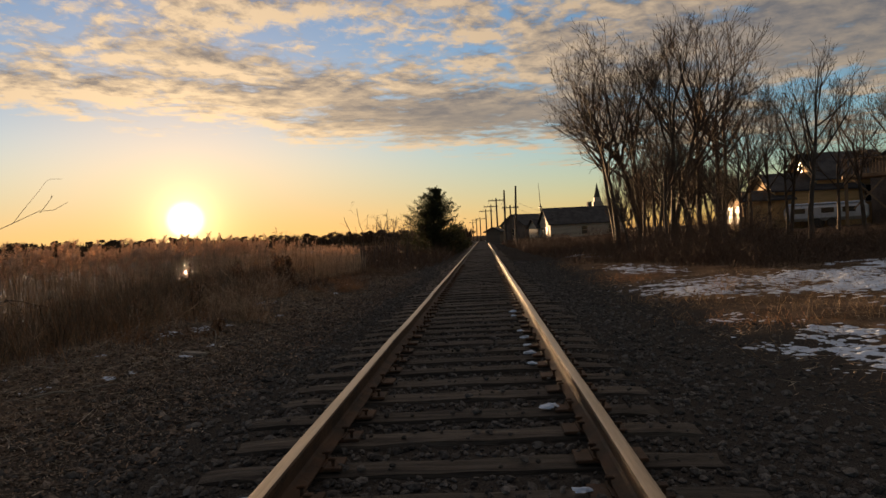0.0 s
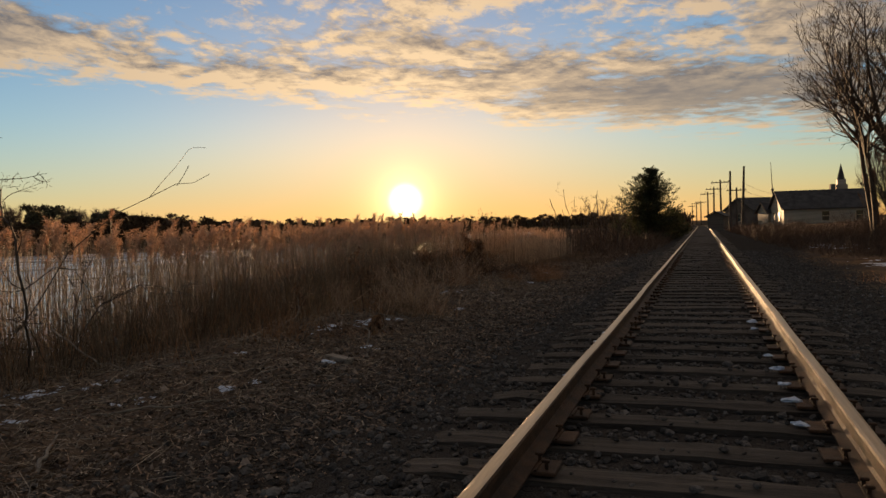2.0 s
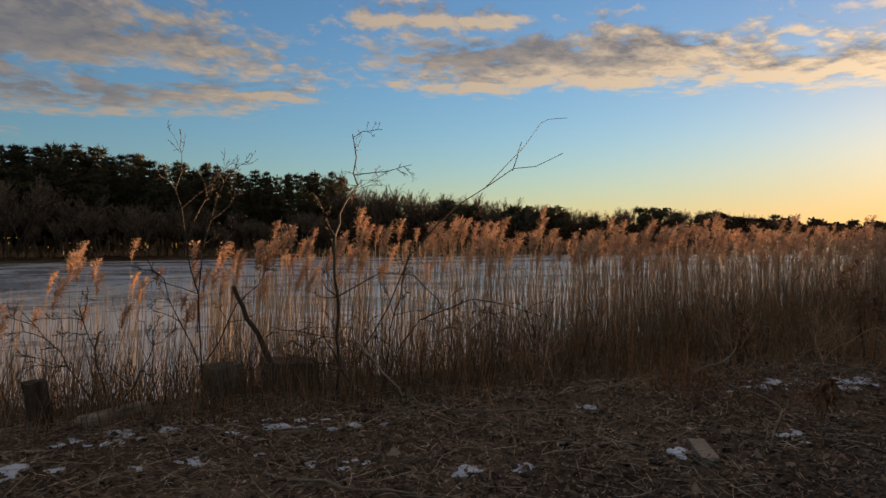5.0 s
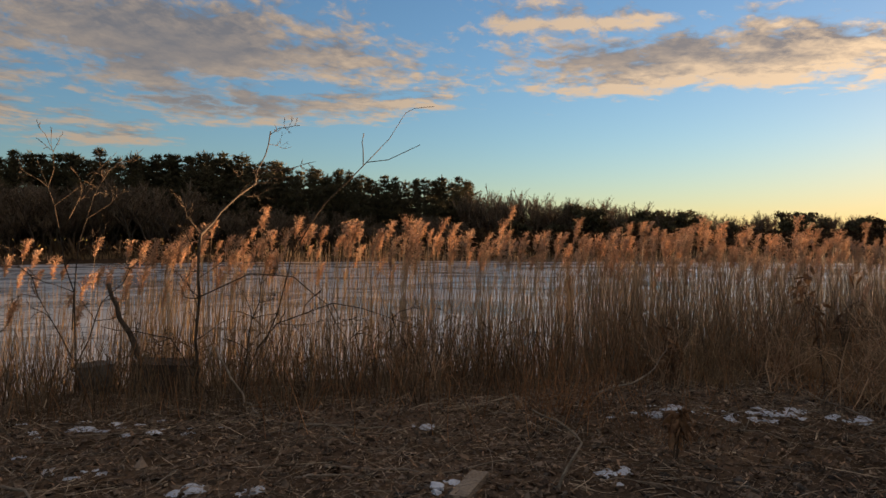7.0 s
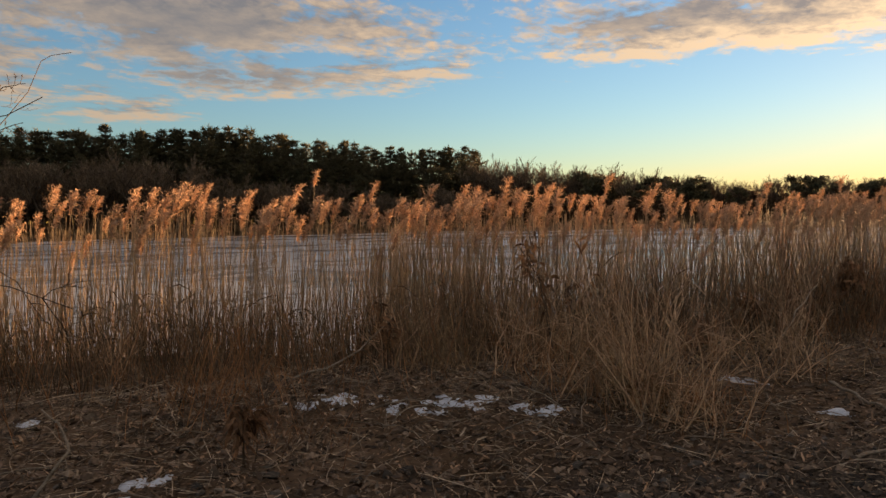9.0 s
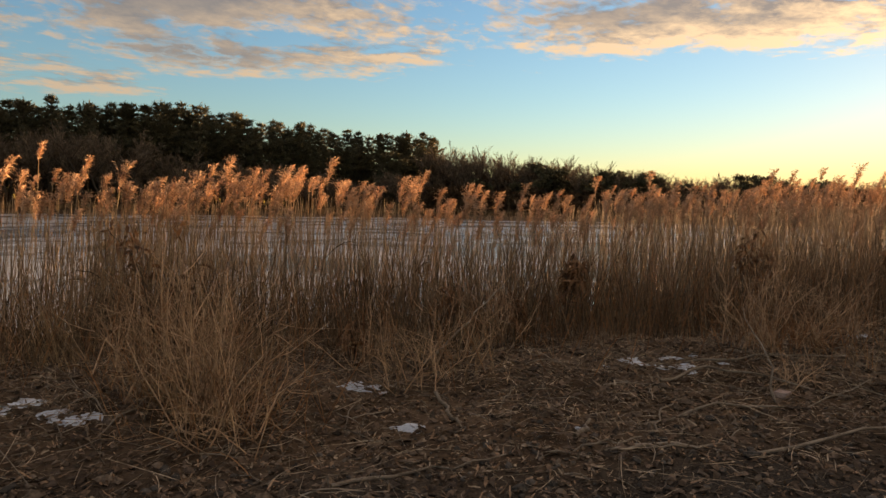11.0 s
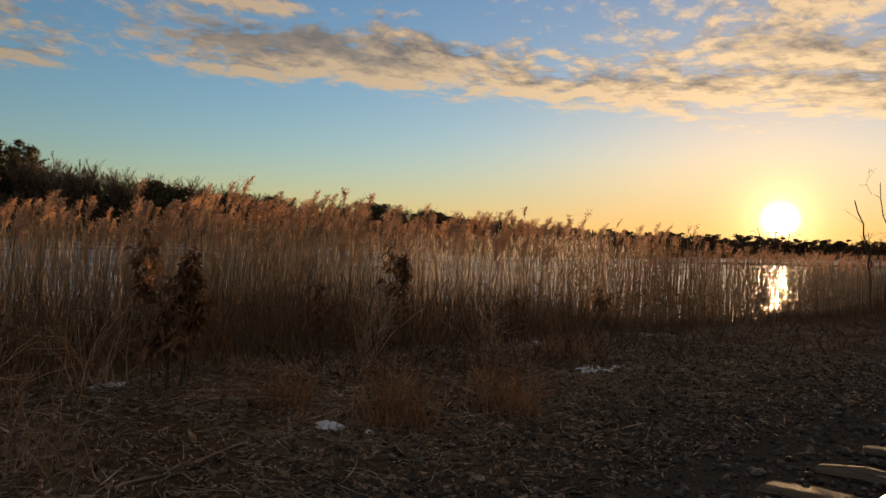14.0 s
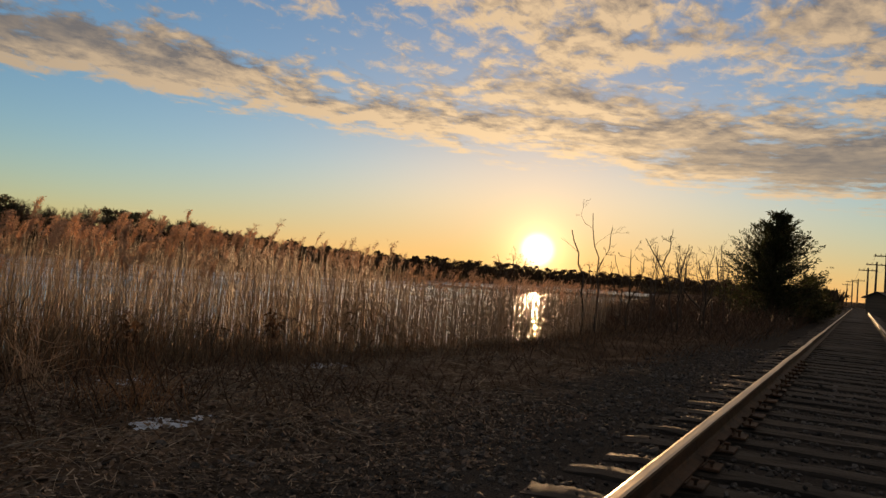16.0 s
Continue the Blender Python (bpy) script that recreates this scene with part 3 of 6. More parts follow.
def build_ballast():
    """Loose stones between and beside the ties."""
    n = 56000
    x, y = R.uniform(-3.1, 3.2, n), -1.5 + 30 * R.random(n) ** 1.5
    keep = (np.abs(x) < 1.9) | (R.random(n) < np.clip(1.5 - 0.45 * np.abs(x), 0.12, 1))
    k = np.abs(((y - TIE_AT) / TIE_STEP + 0.5) % 1 - 0.5) * TIE_STEP
    keep &= ~((k < 0.125) & (np.abs(x) < 1.33)) | (R.random(n) < 0.13)
    keep &= np.abs(np.abs(x) - 0.7525) > 0.085
    x, y, k = x[keep], y[keep], k[keep]
    n = len(x)
    size = R.lognormal(-4.2, 0.36, n).clip(0.007, 0.04)
    on = (k < 0.125) & (np.abs(x) < 1.3)
    z = np.where(on, 0.012, np.where(np.abs(x) < 1.35, -0.03, height(x, y))) + size * 0.25
    g = (1 + 5 ** 0.5) / 2
    ico = unit(np.array([(-1, g, 0), (1, g, 0), (-1, -g, 0), (1, -g, 0), (0, -1, g), (0, 1, g), (0, -1, -g), (0, 1, -g), (g, 0, -1), (g, 0, 1), (-g, 0, -1), (-g, 0, 1)], float))
    tri = np.array([(0, 11, 5), (0, 5, 1), (0, 1, 7), (0, 7, 10), (0, 10, 11), (1, 5, 9), (5, 11, 4), (11, 10, 2), (10, 7, 6), (7, 1, 8),
                    (3, 9, 4), (3, 4, 2), (3, 2, 6), (3, 6, 8), (3, 8, 9), (4, 9, 5), (2, 4, 11), (6, 2, 10), (8, 6, 7), (9, 8, 1)])
    v = ico[None] * (1 + R.normal(0, 0.17, (n, 12, 1))) * (size[:, None, None] * R.uniform(0.65, 1.25, (n, 1, 3)) * np.array([1, 1, 0.75]))
    a = R.uniform(0, 2 * pi, n)
    c, s = np.cos(a)[:, None], np.sin(a)[:, None]
    v = np.stack([v[..., 0] * c - v[..., 1] * s, v[..., 0] * s + v[..., 1] * c, v[..., 2]], -1) + np.stack([x, y, z], -1)[:, None]
    f = (np.arange(n)[:, None, None] * 12 + tri[None]).reshape(-1, 3)
    tagged(part("ballast_stones", to_mesh("ballast_stones", [(v, f, 0)], [M["ballast"]])), "loose grey crushed ballast stones round the ties", "gravel", kind="stuff")
    # the larger stones near the start, one by one
    track = bpy.data.objects["railway_track"]
    shapes = [to_mesh("ballast_stone", [(ico * (1 + R.normal(0, 0.16, (12, 1))) * R.uniform(0.75, 1.2, 3) * np.array([1, 1, 0.72]), tri, 0)], [M["ballast"]]) for _ in range(6)]
    put = 0
    while put < 280:
        px, py = float(R.uniform(-2.2, 2.2)), float(R.uniform(-0.6, 5.5))
        gap = abs(((py - TIE_AT) / TIE_STEP + 0.5) % 1 - 0.5) * TIE_STEP
        if (gap < 0.16 and abs(px) < 1.36) or abs(abs(px) - 0.7525) < 0.12:
            continue
        size = float(R.uniform(0.024, 0.042))
        pz = (-0.03 if abs(px) < 1.35 else float(height(px, py))) + size * 0.35
        part("ballast_stone", shapes[put % 6], track).matrix_basis = pose(px, py, pz, 0, 0, float(R.uniform(0, 360))) @ Matrix.Scale(size, 4)
        put += 1


build_ballast()


# ---- reeds and dead grass by the pond ----
def reed_places(n, y0, y1, x_in, x_out):
    y = R.uniform(y0, y1, n)
    x = bank(y) + x_in - R.beta(1.3, 1.5, n) * (x_in + x_out)
    return x, y


def build_reeds():
    # stand by stand: number, stretch along the bank, how far before and beyond its edge, share with plumes
    stands = [(900, -3, 3.4, 0.0, 2.6, 0.15), (1500, 3.0, 8, 0.0, 2.2, 0.12), (850, 7, 9, 0.0, 2.3, 0.12), (3000, 9, 16, 0.0, 2.5, 0.11),
              (2100, 15, 23, 0.2, 3.0, 0.21), (1000, 21, 28, 0.2, 3.0, 0.16), (1000, 27, 36, 0.3, 3.6, 0.17), (1500, 34, 60, 1.5, 6, 0.25), (1500, 12.5, 21, -1.3, 5.2, 0.17)]
    # how high the tallest plumes reach above the rails' foot, along the bank
    ENV_Y = [-3, 1.5, 2.8, 3.8, 5.5, 6.5, 7.7, 9.0, 10.2, 11.3, 12.6, 14, 15.7, 17.8, 20, 21.5, 23, 26, 34, 60]
    ENV_Z = [1.0, 1.05, 1.18, 1.36, 1.47, 1.34, 1.31, 1.38, 1.25, 1.23, 1.38, 1.38, 1.50, 1.38, 1.48, 1.42, 1.2, 1.05, 1.0, 1.1]
    P, RAD, tips, ways, far = [], [], [], [], []
    leaves = []
    for n, y0, y1, xi, xo, share in stands:
        x, y = reed_places(n, y0, y1, xi, xo)
        z0 = np.maximum(height(x, y), -1.0) - 0.03
        has = R.random(n) < share * 0.72
        drop = np.abs(R.normal(0, 0.2, n)).clip(0, 0.5) + np.where(has, 0, 0.13)
        tall = np.where(R.random(n) < np.where(has, 0.12, 0.01), R.uniform(0.05, 0.22, n), 0)
        top = np.interp(y, ENV_Y, ENV_Z) - 0.16 - drop + 0.07 * waves(x, y, 1.1, 17, 3) + R.normal(0, 0.04, n) + tall
        lean = R.normal(0, 0.06, (n, 2)) + np.array([-0.01, 0.03])
        L = (top - z0).clip(0.5, 3)
        s = np.linspace(0, 1, 4)[None, :]
        p = np.stack([x[:, None] + lean[:, :1] * L[:, None] * s ** 1.6, y[:, None] + lean[:, 1:] * L[:, None] * s ** 1.6, z0[:, None] + L[:, None] * s], -1)
        P.append(p)
        RAD.append(np.linspace(1, 0.5, 4)[None] * R.uniform(0.0024, 0.0046, n)[:, None] * np.where(y > 20, 1.6, 1.0)[:, None])
        tips.append(p[has, -1])
        ways.append(lean[has])
        far.append(y[has] > 20)
        k = R.integers(0, n, int(n * 1.0))
        at = p[k, 0] + (p[k, 3] - p[k, 0]) * R.uniform(0.1, 0.5, len(k))[:, None]
        a = R.uniform(0, 2 * pi, len(k))
        way = np.stack([np.cos(a) * 0.6, np.sin(a) * 0.6, R.uniform(0.2, 1.0, len(k))], -1)
        leaves.append(bent(at, unit(way), R.uniform(0.15, 0.42, len(k)), R.uniform(0.3, 1.1, len(k))))
    P, RAD = np.concatenate(P), np.concatenate(RAD)
    bed = part("reed_bed", to_mesh("reed_bed", [(*tubes(P, RAD), 0)], [M["stem"]]))
    tagged(bed, "dense bed of dead tan reeds with feathery plumes", "reeds", kind="stuff")
    lv = np.concatenate(leaves)
    w = np.array([0.6, 1, 0.8, 0.1])[None] * R.uniform(0.006, 0.013, len(lv))[:, None]
    tagged(part("leaf_mass", to_mesh("leaf_mass", [(*ribbons(lv, w), 0)], [M["thatch"]]), bed), "dry curled reed leaves", kind="stuff")
    tip, lean, far = np.concatenate(tips), np.concatenate(ways), np.concatenate(far)
    chunks = []
    for sel, m in ((~far, 190), (far, 70)):
        T, n = tip[sel], int(sel.sum())
        size = R.uniform(0.85, 1.4, n) * np.where(R.random(n) < 0.25, 0.75, 1.0)
        droop = R.normal(1.55, 0.5, n)[:, None] + R.normal(0, 0.8, (n, m))
        s = R.random((n, m)) ** 0.9
        axis = np.stack([lean[sel][:, 0], lean[sel][:, 1] + 0.06, np.ones(n)], -1)
        at = T[:, None] + axis[:, None] * ((s - 0.5) * 0.22 * size[:, None])[..., None]
        hook = (s ** 2.0 * 0.06 * size[:, None])[..., None] * np.stack([np.cos(droop), np.sin(droop), -0.45 + 0 * droop], -1)
        at = at + hook
        wayv = unit(np.stack([np.cos(droop) * 0.22 + R.normal(0, 0.26, (n, m)), np.sin(droop) * 0.22 + R.normal(0, 0.26, (n, m)), R.uniform(0.5, 1.0, (n, m)) - 0.25 * s], -1))
        ln = (0.018 + 0.05 * np.sin(np.clip(1.0 - s, 0, 1) * pi * 0.85)) * size[:, None] * R.uniform(0.7, 1.2, (n, m))
        p = bent(at.reshape(-1, 3), wayv.reshape(-1, 3), ln.ravel(), R.uniform(0.2, 0.9, n * m), 3)
        wd = np.array([0.5, 1.0, 0.35])[None] * (R.uniform(0.0035, 0.008, n * m) * (2.4 if m < 50 else 1.0))[:, None]
        chunks.append((*ribbons(p, wd), 0))
    tagged(part("plume_mass", to_mesh("plume_mass", chunks, [M["plume"]]), bed), "feathery tan reed plumes", kind="stuff")


build_reeds()


def tuft(n, x, y, spread, length, mat_w=(0.003, 0.006), up=(0.5, 1.5), sag=(0.1, 0.6), k=5):
    """n blades of grass round (x, y)."""
    px, py = x + R.normal(0, spread, n), y + R.normal(0, spread, n)
    b = np.stack([px, py, height(px, py) - 0.02], -1)
    a = R.uniform(0, 2 * pi, n)
    w = unit(np.stack([np.cos(a) * 0.5, np.sin(a) * 0.5, R.uniform(*up, n)], -1))
    p = bent(b, w, length * R.uniform(0.5, 1.1, n), R.uniform(*sag, n), k)
    wd = np.linspace(1, 0.25, k)[None] * R.uniform(*mat_w, n)[:, None]
    return ribbons(p, wd)


def build_undergrowth():
    """Tangled dead grass at the foot of the reeds."""
    n = 40000
    y = R.uniform(-2, 34, n)
    x = bank(y) + 1.15 - R.beta(1.2, 2.0, n) * 2.6
    hgt = np.interp(y, [-2, 1, 3, 4.5, 6, 8, 10, 14, 17, 18.6, 20, 22, 34], [0.55, 0.56, 0.58, 0.62, 0.68, 0.8, 0.92, 0.87, 0.78, 0.55, 0.28, 0.18, 0.18]) * R.uniform(0.4, 1.05, n)
    hgt *= np.clip((bank(y) + 1.35 - x) / 0.7, 0.3, 1)
    b = np.stack([x, y, np.maximum(height(x, y), -0.6) - 0.02], -1)
    a = R.uniform(0, 2 * pi, n)
    w = unit(np.stack([np.cos(a) * 0.3, np.sin(a) * 0.3, R.uniform(0.7, 1.9, n)], -1))
    p = bent(b, w, hgt * 1.15, R.uniform(0.0, 0.35, n), 5)
    wd = np.linspace(1, 0.3, 5)[None] * R.uniform(0.003, 0.007, n)[:, None]
    red = R.random(n) < 0.16
    g = part("dead_grass", to_mesh("dead_grass", [(*ribbons(p[~red], wd[~red]), 0), (*ribbons(p[red], wd[red]), 1)], [M["thatch"], M["redstraw"]]))
    tagged(g, "tangled dead brown grass along the pond bank", "grass", kind="stuff")


build_undergrowth()


def build_litter():
    """Flattened straw and broken stems on the bank."""
    n = 34000
    y = -1 + 24 * R.random(n) ** 1.15
    x = -1.7 - R.beta(2.2, 1.3, n) * 3.6
    x2 = R.uniform(2.2, 10, n // 5)
    y2 = R.uniform(1, 15, n // 5)
    x, y = np.concatenate([x, x2]), np.concatenate([y, y2])
    n = len(x)
    a = R.uniform(0, 2 * pi, n)
    way = np.stack([np.cos(a), np.sin(a), R.normal(0.05, 0.12, n)], -1)
    ln = R.lognormal(-2.05, 0.55, n).clip(0.03, 0.7)
    b = np.stack([x, y, height(x, y) + R.uniform(0.004, 0.035, n)], -1)
    p = bent(b, way, ln, R.normal(0.05, 0.12, n), 4)
    side = np.cross(way, np.array([0, 0, 1.0])) * R.normal(0, 0.12, n)[:, None]
    p = p + side[:, None] * (ln[:, None] * np.linspace(0, 1, 4)[None] ** 2)[..., None]
    p[..., 2] = np.maximum(p[..., 2], height(p[..., 0], p[..., 1]) + 0.003)
    wd = np.array([0.8, 1, 0.9, 0.4])[None] * R.uniform(0.0015, 0.0042, n)[:, None]
    tagged(part("straw_litter", to_mesh("straw_litter", [(*ribbons(p, wd, np.tile([[0, 0, 1.0]], (n, 1)) + R.normal(0, 0.4, (n, 3))), 0)], [M["litter"]])),
           "flattened pale straw and broken reed stems on the ground", "plant litter", kind="stuff")


build_litter()


def build_clods():
    """Small stones and clods over the bank."""
    n = 24000
    y = 0.5 + 19 * R.random(n) ** 1.2
    x = -1.75 - R.beta(1.1, 1.5, n) * 3.1
    size = R.lognormal(-4.55, 0.42, n).clip(0.005, 0.03)
    octa = np.array([(1, 0, 0), (0, 1, 0), (-1, 0, 0), (0, -1, 0), (0, 0, 1), (0, 0, -1)], float)
    tri = np.array([(0, 1, 4), (1, 2, 4), (2, 3, 4), (3, 0, 4), (1, 0, 5), (2, 1, 5), (3, 2, 5), (0, 3, 5)])
    v = octa[None] * (1 + R.normal(0, 0.22, (n, 6, 1))) * size[:, None, None] * R.uniform(0.6, 1.4, (n, 1, 3)) * np.array([1, 1, 0.7])
    v = v + R.normal(0, 0.25, (n, 6, 3)) * size[:, None, None]
    v = v + np.stack([x, y, height(x, y) + size * 0.3], -1)[:, None]
    f = (np.arange(n)[:, None, None] * 6 + tri[None]).reshape(-1, 3)
    tagged(part("loose_gravel", to_mesh("loose_gravel", [(v, f, 0)], [M["clod"]])), "loose brown gravel and clods on the bank", "gravel", kind="stuff")


build_clods()


def build_twig_litter():
    """Broken crooked twigs lying and arching over the bank."""
    n = 620
    y = 0.5 + 17 * R.random(n)
    x = -2.0 - R.beta(2.0, 1.2, n) * 3.0
    a = R.uniform(0, 2 * pi, n)
    way = np.stack([np.cos(a), np.sin(a), R.uniform(0, 0.5, n)], -1)
    ln = R.lognormal(-1.5, 0.5, n).clip(0.08, 0.7)
    p = bent(np.stack([x, y, height(x, y) + 0.01], -1), way, ln, R.uniform(0.1, 0.7, n), 6)
    p[:, 1:] += np.cumsum(R.normal(0, 0.035, (n, 5, 3)), 1) * ln[:, None, None]
    p[..., 2] = np.maximum(p[..., 2], height(p[..., 0], p[..., 1]) + 0.004)
    rad = np.linspace(1, 0.35, 6)[None] * R.uniform(0.0015, 0.0045, n)[:, None]
    k = R.integers(0, n, n)
    i = R.integers(2, 4, n)
    q = bent(p[k, i], unit(way[k] + R.normal(0, 0.6, (n, 3)) + np.array([0, 0, 0.2])), ln[k] * R.uniform(0.25, 0.5, n), R.uniform(0, 0.5, n), 6)
    q[..., 2] = np.maximum(q[..., 2], height(q[..., 0], q[..., 1]) + 0.004)
    tagged(part("twig_litter", to_mesh("twig_litter", [(*tubes(p, rad), 0), (*tubes(q, rad[k] * 0.6), 0)], [M["wood"]], True)), "pale broken twigs strewn over the bank", "twigs", kind="stuff")


build_twig_litter()


def build_sprouts():
    """Thin upright dead stalks in front of the reeds."""
    n = 420
    y = R.uniform(4, 17, n)
    x = bank(y) + R.uniform(0.5, 2.0, n)
    a = R.uniform(0, 2 * pi, n)
    w = unit(np.stack([np.cos(a) * 0.35, np.sin(a) * 0.35, np.ones(n)], -1))
    ln = R.uniform(0.25, 0.8, n)
    p = bent(np.stack([x, y, height(x, y) - 0.02], -1), w, ln, R.uniform(0, 0.25, n), 5)
    p[:, 1:] += np.cumsum(R.normal(0, 0.02, (n, 4, 3)), 1) * ln[:, None, None]
    rad = np.linspace(1, 0.4, 5)[None] * R.uniform(0.0015, 0.0035, n)[:, None]
    k = R.integers(0, n, n * 2)
    i = R.integers(2, 4, n * 2)
    q = bent(p[k, i], unit(w[k] + R.normal(0, 0.5, (n * 2, 3))), ln[k] * R.uniform(0.15, 0.4, n * 2), R.uniform(0, 0.3, n * 2), 5)
    tagged(part("dead_stalks", to_mesh("dead_stalks", [(*tubes(p, rad), 0), (*tubes(q, rad[k] * 0.6), 0)], [M["redstraw"]], True)), "thin upright dead stalks before the reeds", "stalks", kind="stuff")


build_sprouts()


def build_leaf_litter():
    """Dead leaves and chips among the straw."""
    n = 60000
    y = -1 + 20 * R.random(n) ** 1.1
    x = -1.6 - R.beta(1.6, 1.2, n) * 3.4
    b = np.stack([x, y, height(x, y) + R.uniform(0.004, 0.02, n)], -1)
    a = R.uniform(0, 2 * pi, n)
    p = bent(b, np.stack([np.cos(a), np.sin(a), R.normal(0.1, 0.25, n)], -1), R.lognormal(-4.0, 0.5, n).clip(0.008, 0.06), R.normal(0, 0.3, n), 3)
    wd = np.stack([R.uniform(0.3, 1, n), R.uniform(0.6, 1.2, n), R.uniform(0.1, 0.9, n)], -1) * R.uniform(0.004, 0.014, n)[:, None]
    up = np.tile([[0, 0, 1.0]], (n, 1)) + R.normal(0, 0.35, (n, 3))
    pale = R.random(n) < 0.3
    tagged(part("leaf_litter", to_mesh("leaf_litter", [(*ribbons(p[~pale], wd[~pale], up[~pale]), 0), (*ribbons(p[pale], wd[pale], up[pale]), 1)], [M["deadleaf"], M["litter"]])),
           "dead brown leaves and chips scattered on the ground", "leaf litter", kind="stuff")


build_leaf_litter()


def build_curled_leaves():
    """Larger curled leaves lying between the gravel and the straw."""
    n = 13000
    y = 1 + 18 * R.random(n)
    x = -1.7 - R.beta(1.3, 1.3, n) * 3.0
    a = R.uniform(0, 2 * pi, n)
    ln = R.uniform(0.022, 0.06, n)
    p = bent(np.stack([x, y, height(x, y) + R.uniform(0.004, 0.02, n)], -1), np.stack([np.cos(a), np.sin(a), R.uniform(0.0, 0.7, n)], -1), ln, R.uniform(0.0, 1.0, n), 4)
    p[..., 2] = np.maximum(p[..., 2], height(p[..., 0], p[..., 1]) + 0.003)
    wd = np.array([0.25, 1, 0.85, 0.12])[None] * (ln * R.uniform(0.35, 0.65, n))[:, None]
    up = np.tile([[0, 0, 1.0]], (n, 1)) + R.normal(0, 0.45, (n, 3))
    tagged(part("curled_leaves", to_mesh("curled_leaves", [(*ribbons(p, wd, up), 0)], [M["curl"]])), "curled brown leaves lying on the bank", "leaf litter", kind="stuff")


build_curled_leaves()


# ---- snow ----
def crust(x, y, scale, seed):
    """Uneven broken relief by gradient noise."""
    v = [noise.fractal(Vector((a / scale, b / scale, seed * 1.7)), 0.9, 2.1, 4) for a, b in zip(x.ravel(), y.ravel())]
    return np.array(v).reshape(x.shape)


def snow_patch(x, y, sx, sy, seed, amount=0.25, fine=0.22):
    step = max(0.016, min(sx, sy) / 90)
    xs, ys = np.arange(-sx, sx, step), np.arange(-sy, sy, step)
    gx, gy = np.meshgrid(xs, ys)
    q = (gx / sx) ** 2 + (gy / sy) ** 2
    wx, wy = gx + x, gy + y
    h = amount - 0.30 - q * 0.9 + 0.36 * waves(wx, wy, max(0.3, min(sx, sy) * 0.8), seed) + 0.62 * crust(wx, wy, fine, seed)
    t = np.clip(h, -0.06, 0.5) * 0.035
    v = np.stack([wx, wy, height(wx, wy) + t + 0.004], -1).reshape(-1, 3)
    a = (np.arange(len(ys) - 1)[:, None] * len(xs) + np.arange(len(xs) - 1)[None])
    ok = np.maximum.reduce([h[:-1, :-1], h[1:, :-1], h[:-1, 1:], h[1:, 1:]]) > 0.0
    a = a[ok]
    if len(a) < 4:
        return np.zeros((0, 3)), np.zeros((0, 4), int), 0
    f = np.stack([a, a + 1, a + 1 + len(xs), a + len(xs)], -1)
    used, inv = np.unique(f, return_inverse=True)
    return v[used], inv.reshape(-1, 4), 0


bits = []
for i, (x, y, sx, sy, am) in enumerate([
        (-3.04, 4.9, 0.08, 0.18, 0.3), (-3.02, 5.72, 0.22, 0.16, 0.3), (-3.70, 7.1, 0.2, 0.8, 0.30), (-3.86, 6.45, 0.18, 0.5, 0.25), (-3.55, 7.45, 0.12, 0.25, 0.2), (-3.15, 9.0, 0.12, 0.12, 0.5),
        (-3.0, 9.8, 0.08, 0.08, 0.5), (-3.8, 8.9, 0.2, 0.25, 0.25), (-3.97, 10.75, 0.25, 0.6, 0.2), (-3.18, 4.05, 0.12, 0.16, 0.4), (-3.23, 3.78, 0.12, 0.12, 0.4),
        (-4.4, 3.1, 0.35, 0.6, 0.1), (-4.5, 2.3, 0.35, 0.8, 0.08), (-3.9, 2.6, 0.3, 0.6, 0.05), (-4.2, 3.6, 0.3, 0.5, 0.08), (-4.1, 1.8, 0.3, 0.6, 0.08), (-3.6, 3.2, 0.3, 0.4, 0.02), (-3.2, 13.5, 0.14, 0.14, 0.4),
        (-3.05, 13.64, 0.08, 0.08, 0.5), (-4.54, 12.8, 0.3, 0.4, 0.2), (-4.62, 16.9, 0.3, 0.45, 0.3), (-3.38, 16.2, 0.22, 0.5, 0.2), (-4.95, 19.5, 0.4, 0.7, 0.2),
        (-3.82, 10.9, 0.2, 0.35, 0.2), (-3.5, 2.0, 0.2, 0.3, -0.05), (-4.0, 5.0, 0.2, 0.25, 0.0), (-3.5, 7.6, 0.15, 0.15, 0.3)]):
    bits.append(snow_patch(x, y, sx * 0.9, sy * 0.9, 20 + i, am + 0.03, 0.085))
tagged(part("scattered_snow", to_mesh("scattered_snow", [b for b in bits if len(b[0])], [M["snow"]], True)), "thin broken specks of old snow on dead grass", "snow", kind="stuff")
sheets = [snow_patch(*p) for p in ((6.6, 10.6, 3.8, 4.6, 90, 0.36, 0.13), (3.9, 11.0, 1.7, 3.4, 91, 0.22, 0.10), (3.9, 4.2, 1.6, 2.2, 92, 0.28, 0.09), (6.2, 4.6, 1.8, 2.4, 93, 0.2, 0.15),
                                   (4.5, 18, 1.5, 5.0, 94, 0.24, 0.2), (4.7, 30, 1.1, 4.0, 95, 0.55, 0.4), (10.2, 13.2, 2.8, 3.0, 96, 0.66, 0.5), (3.2, 6.6, 0.9, 1.0, 97, 0.02, 0.09))]
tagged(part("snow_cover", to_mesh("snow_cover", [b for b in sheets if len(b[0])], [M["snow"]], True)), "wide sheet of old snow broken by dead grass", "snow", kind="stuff")


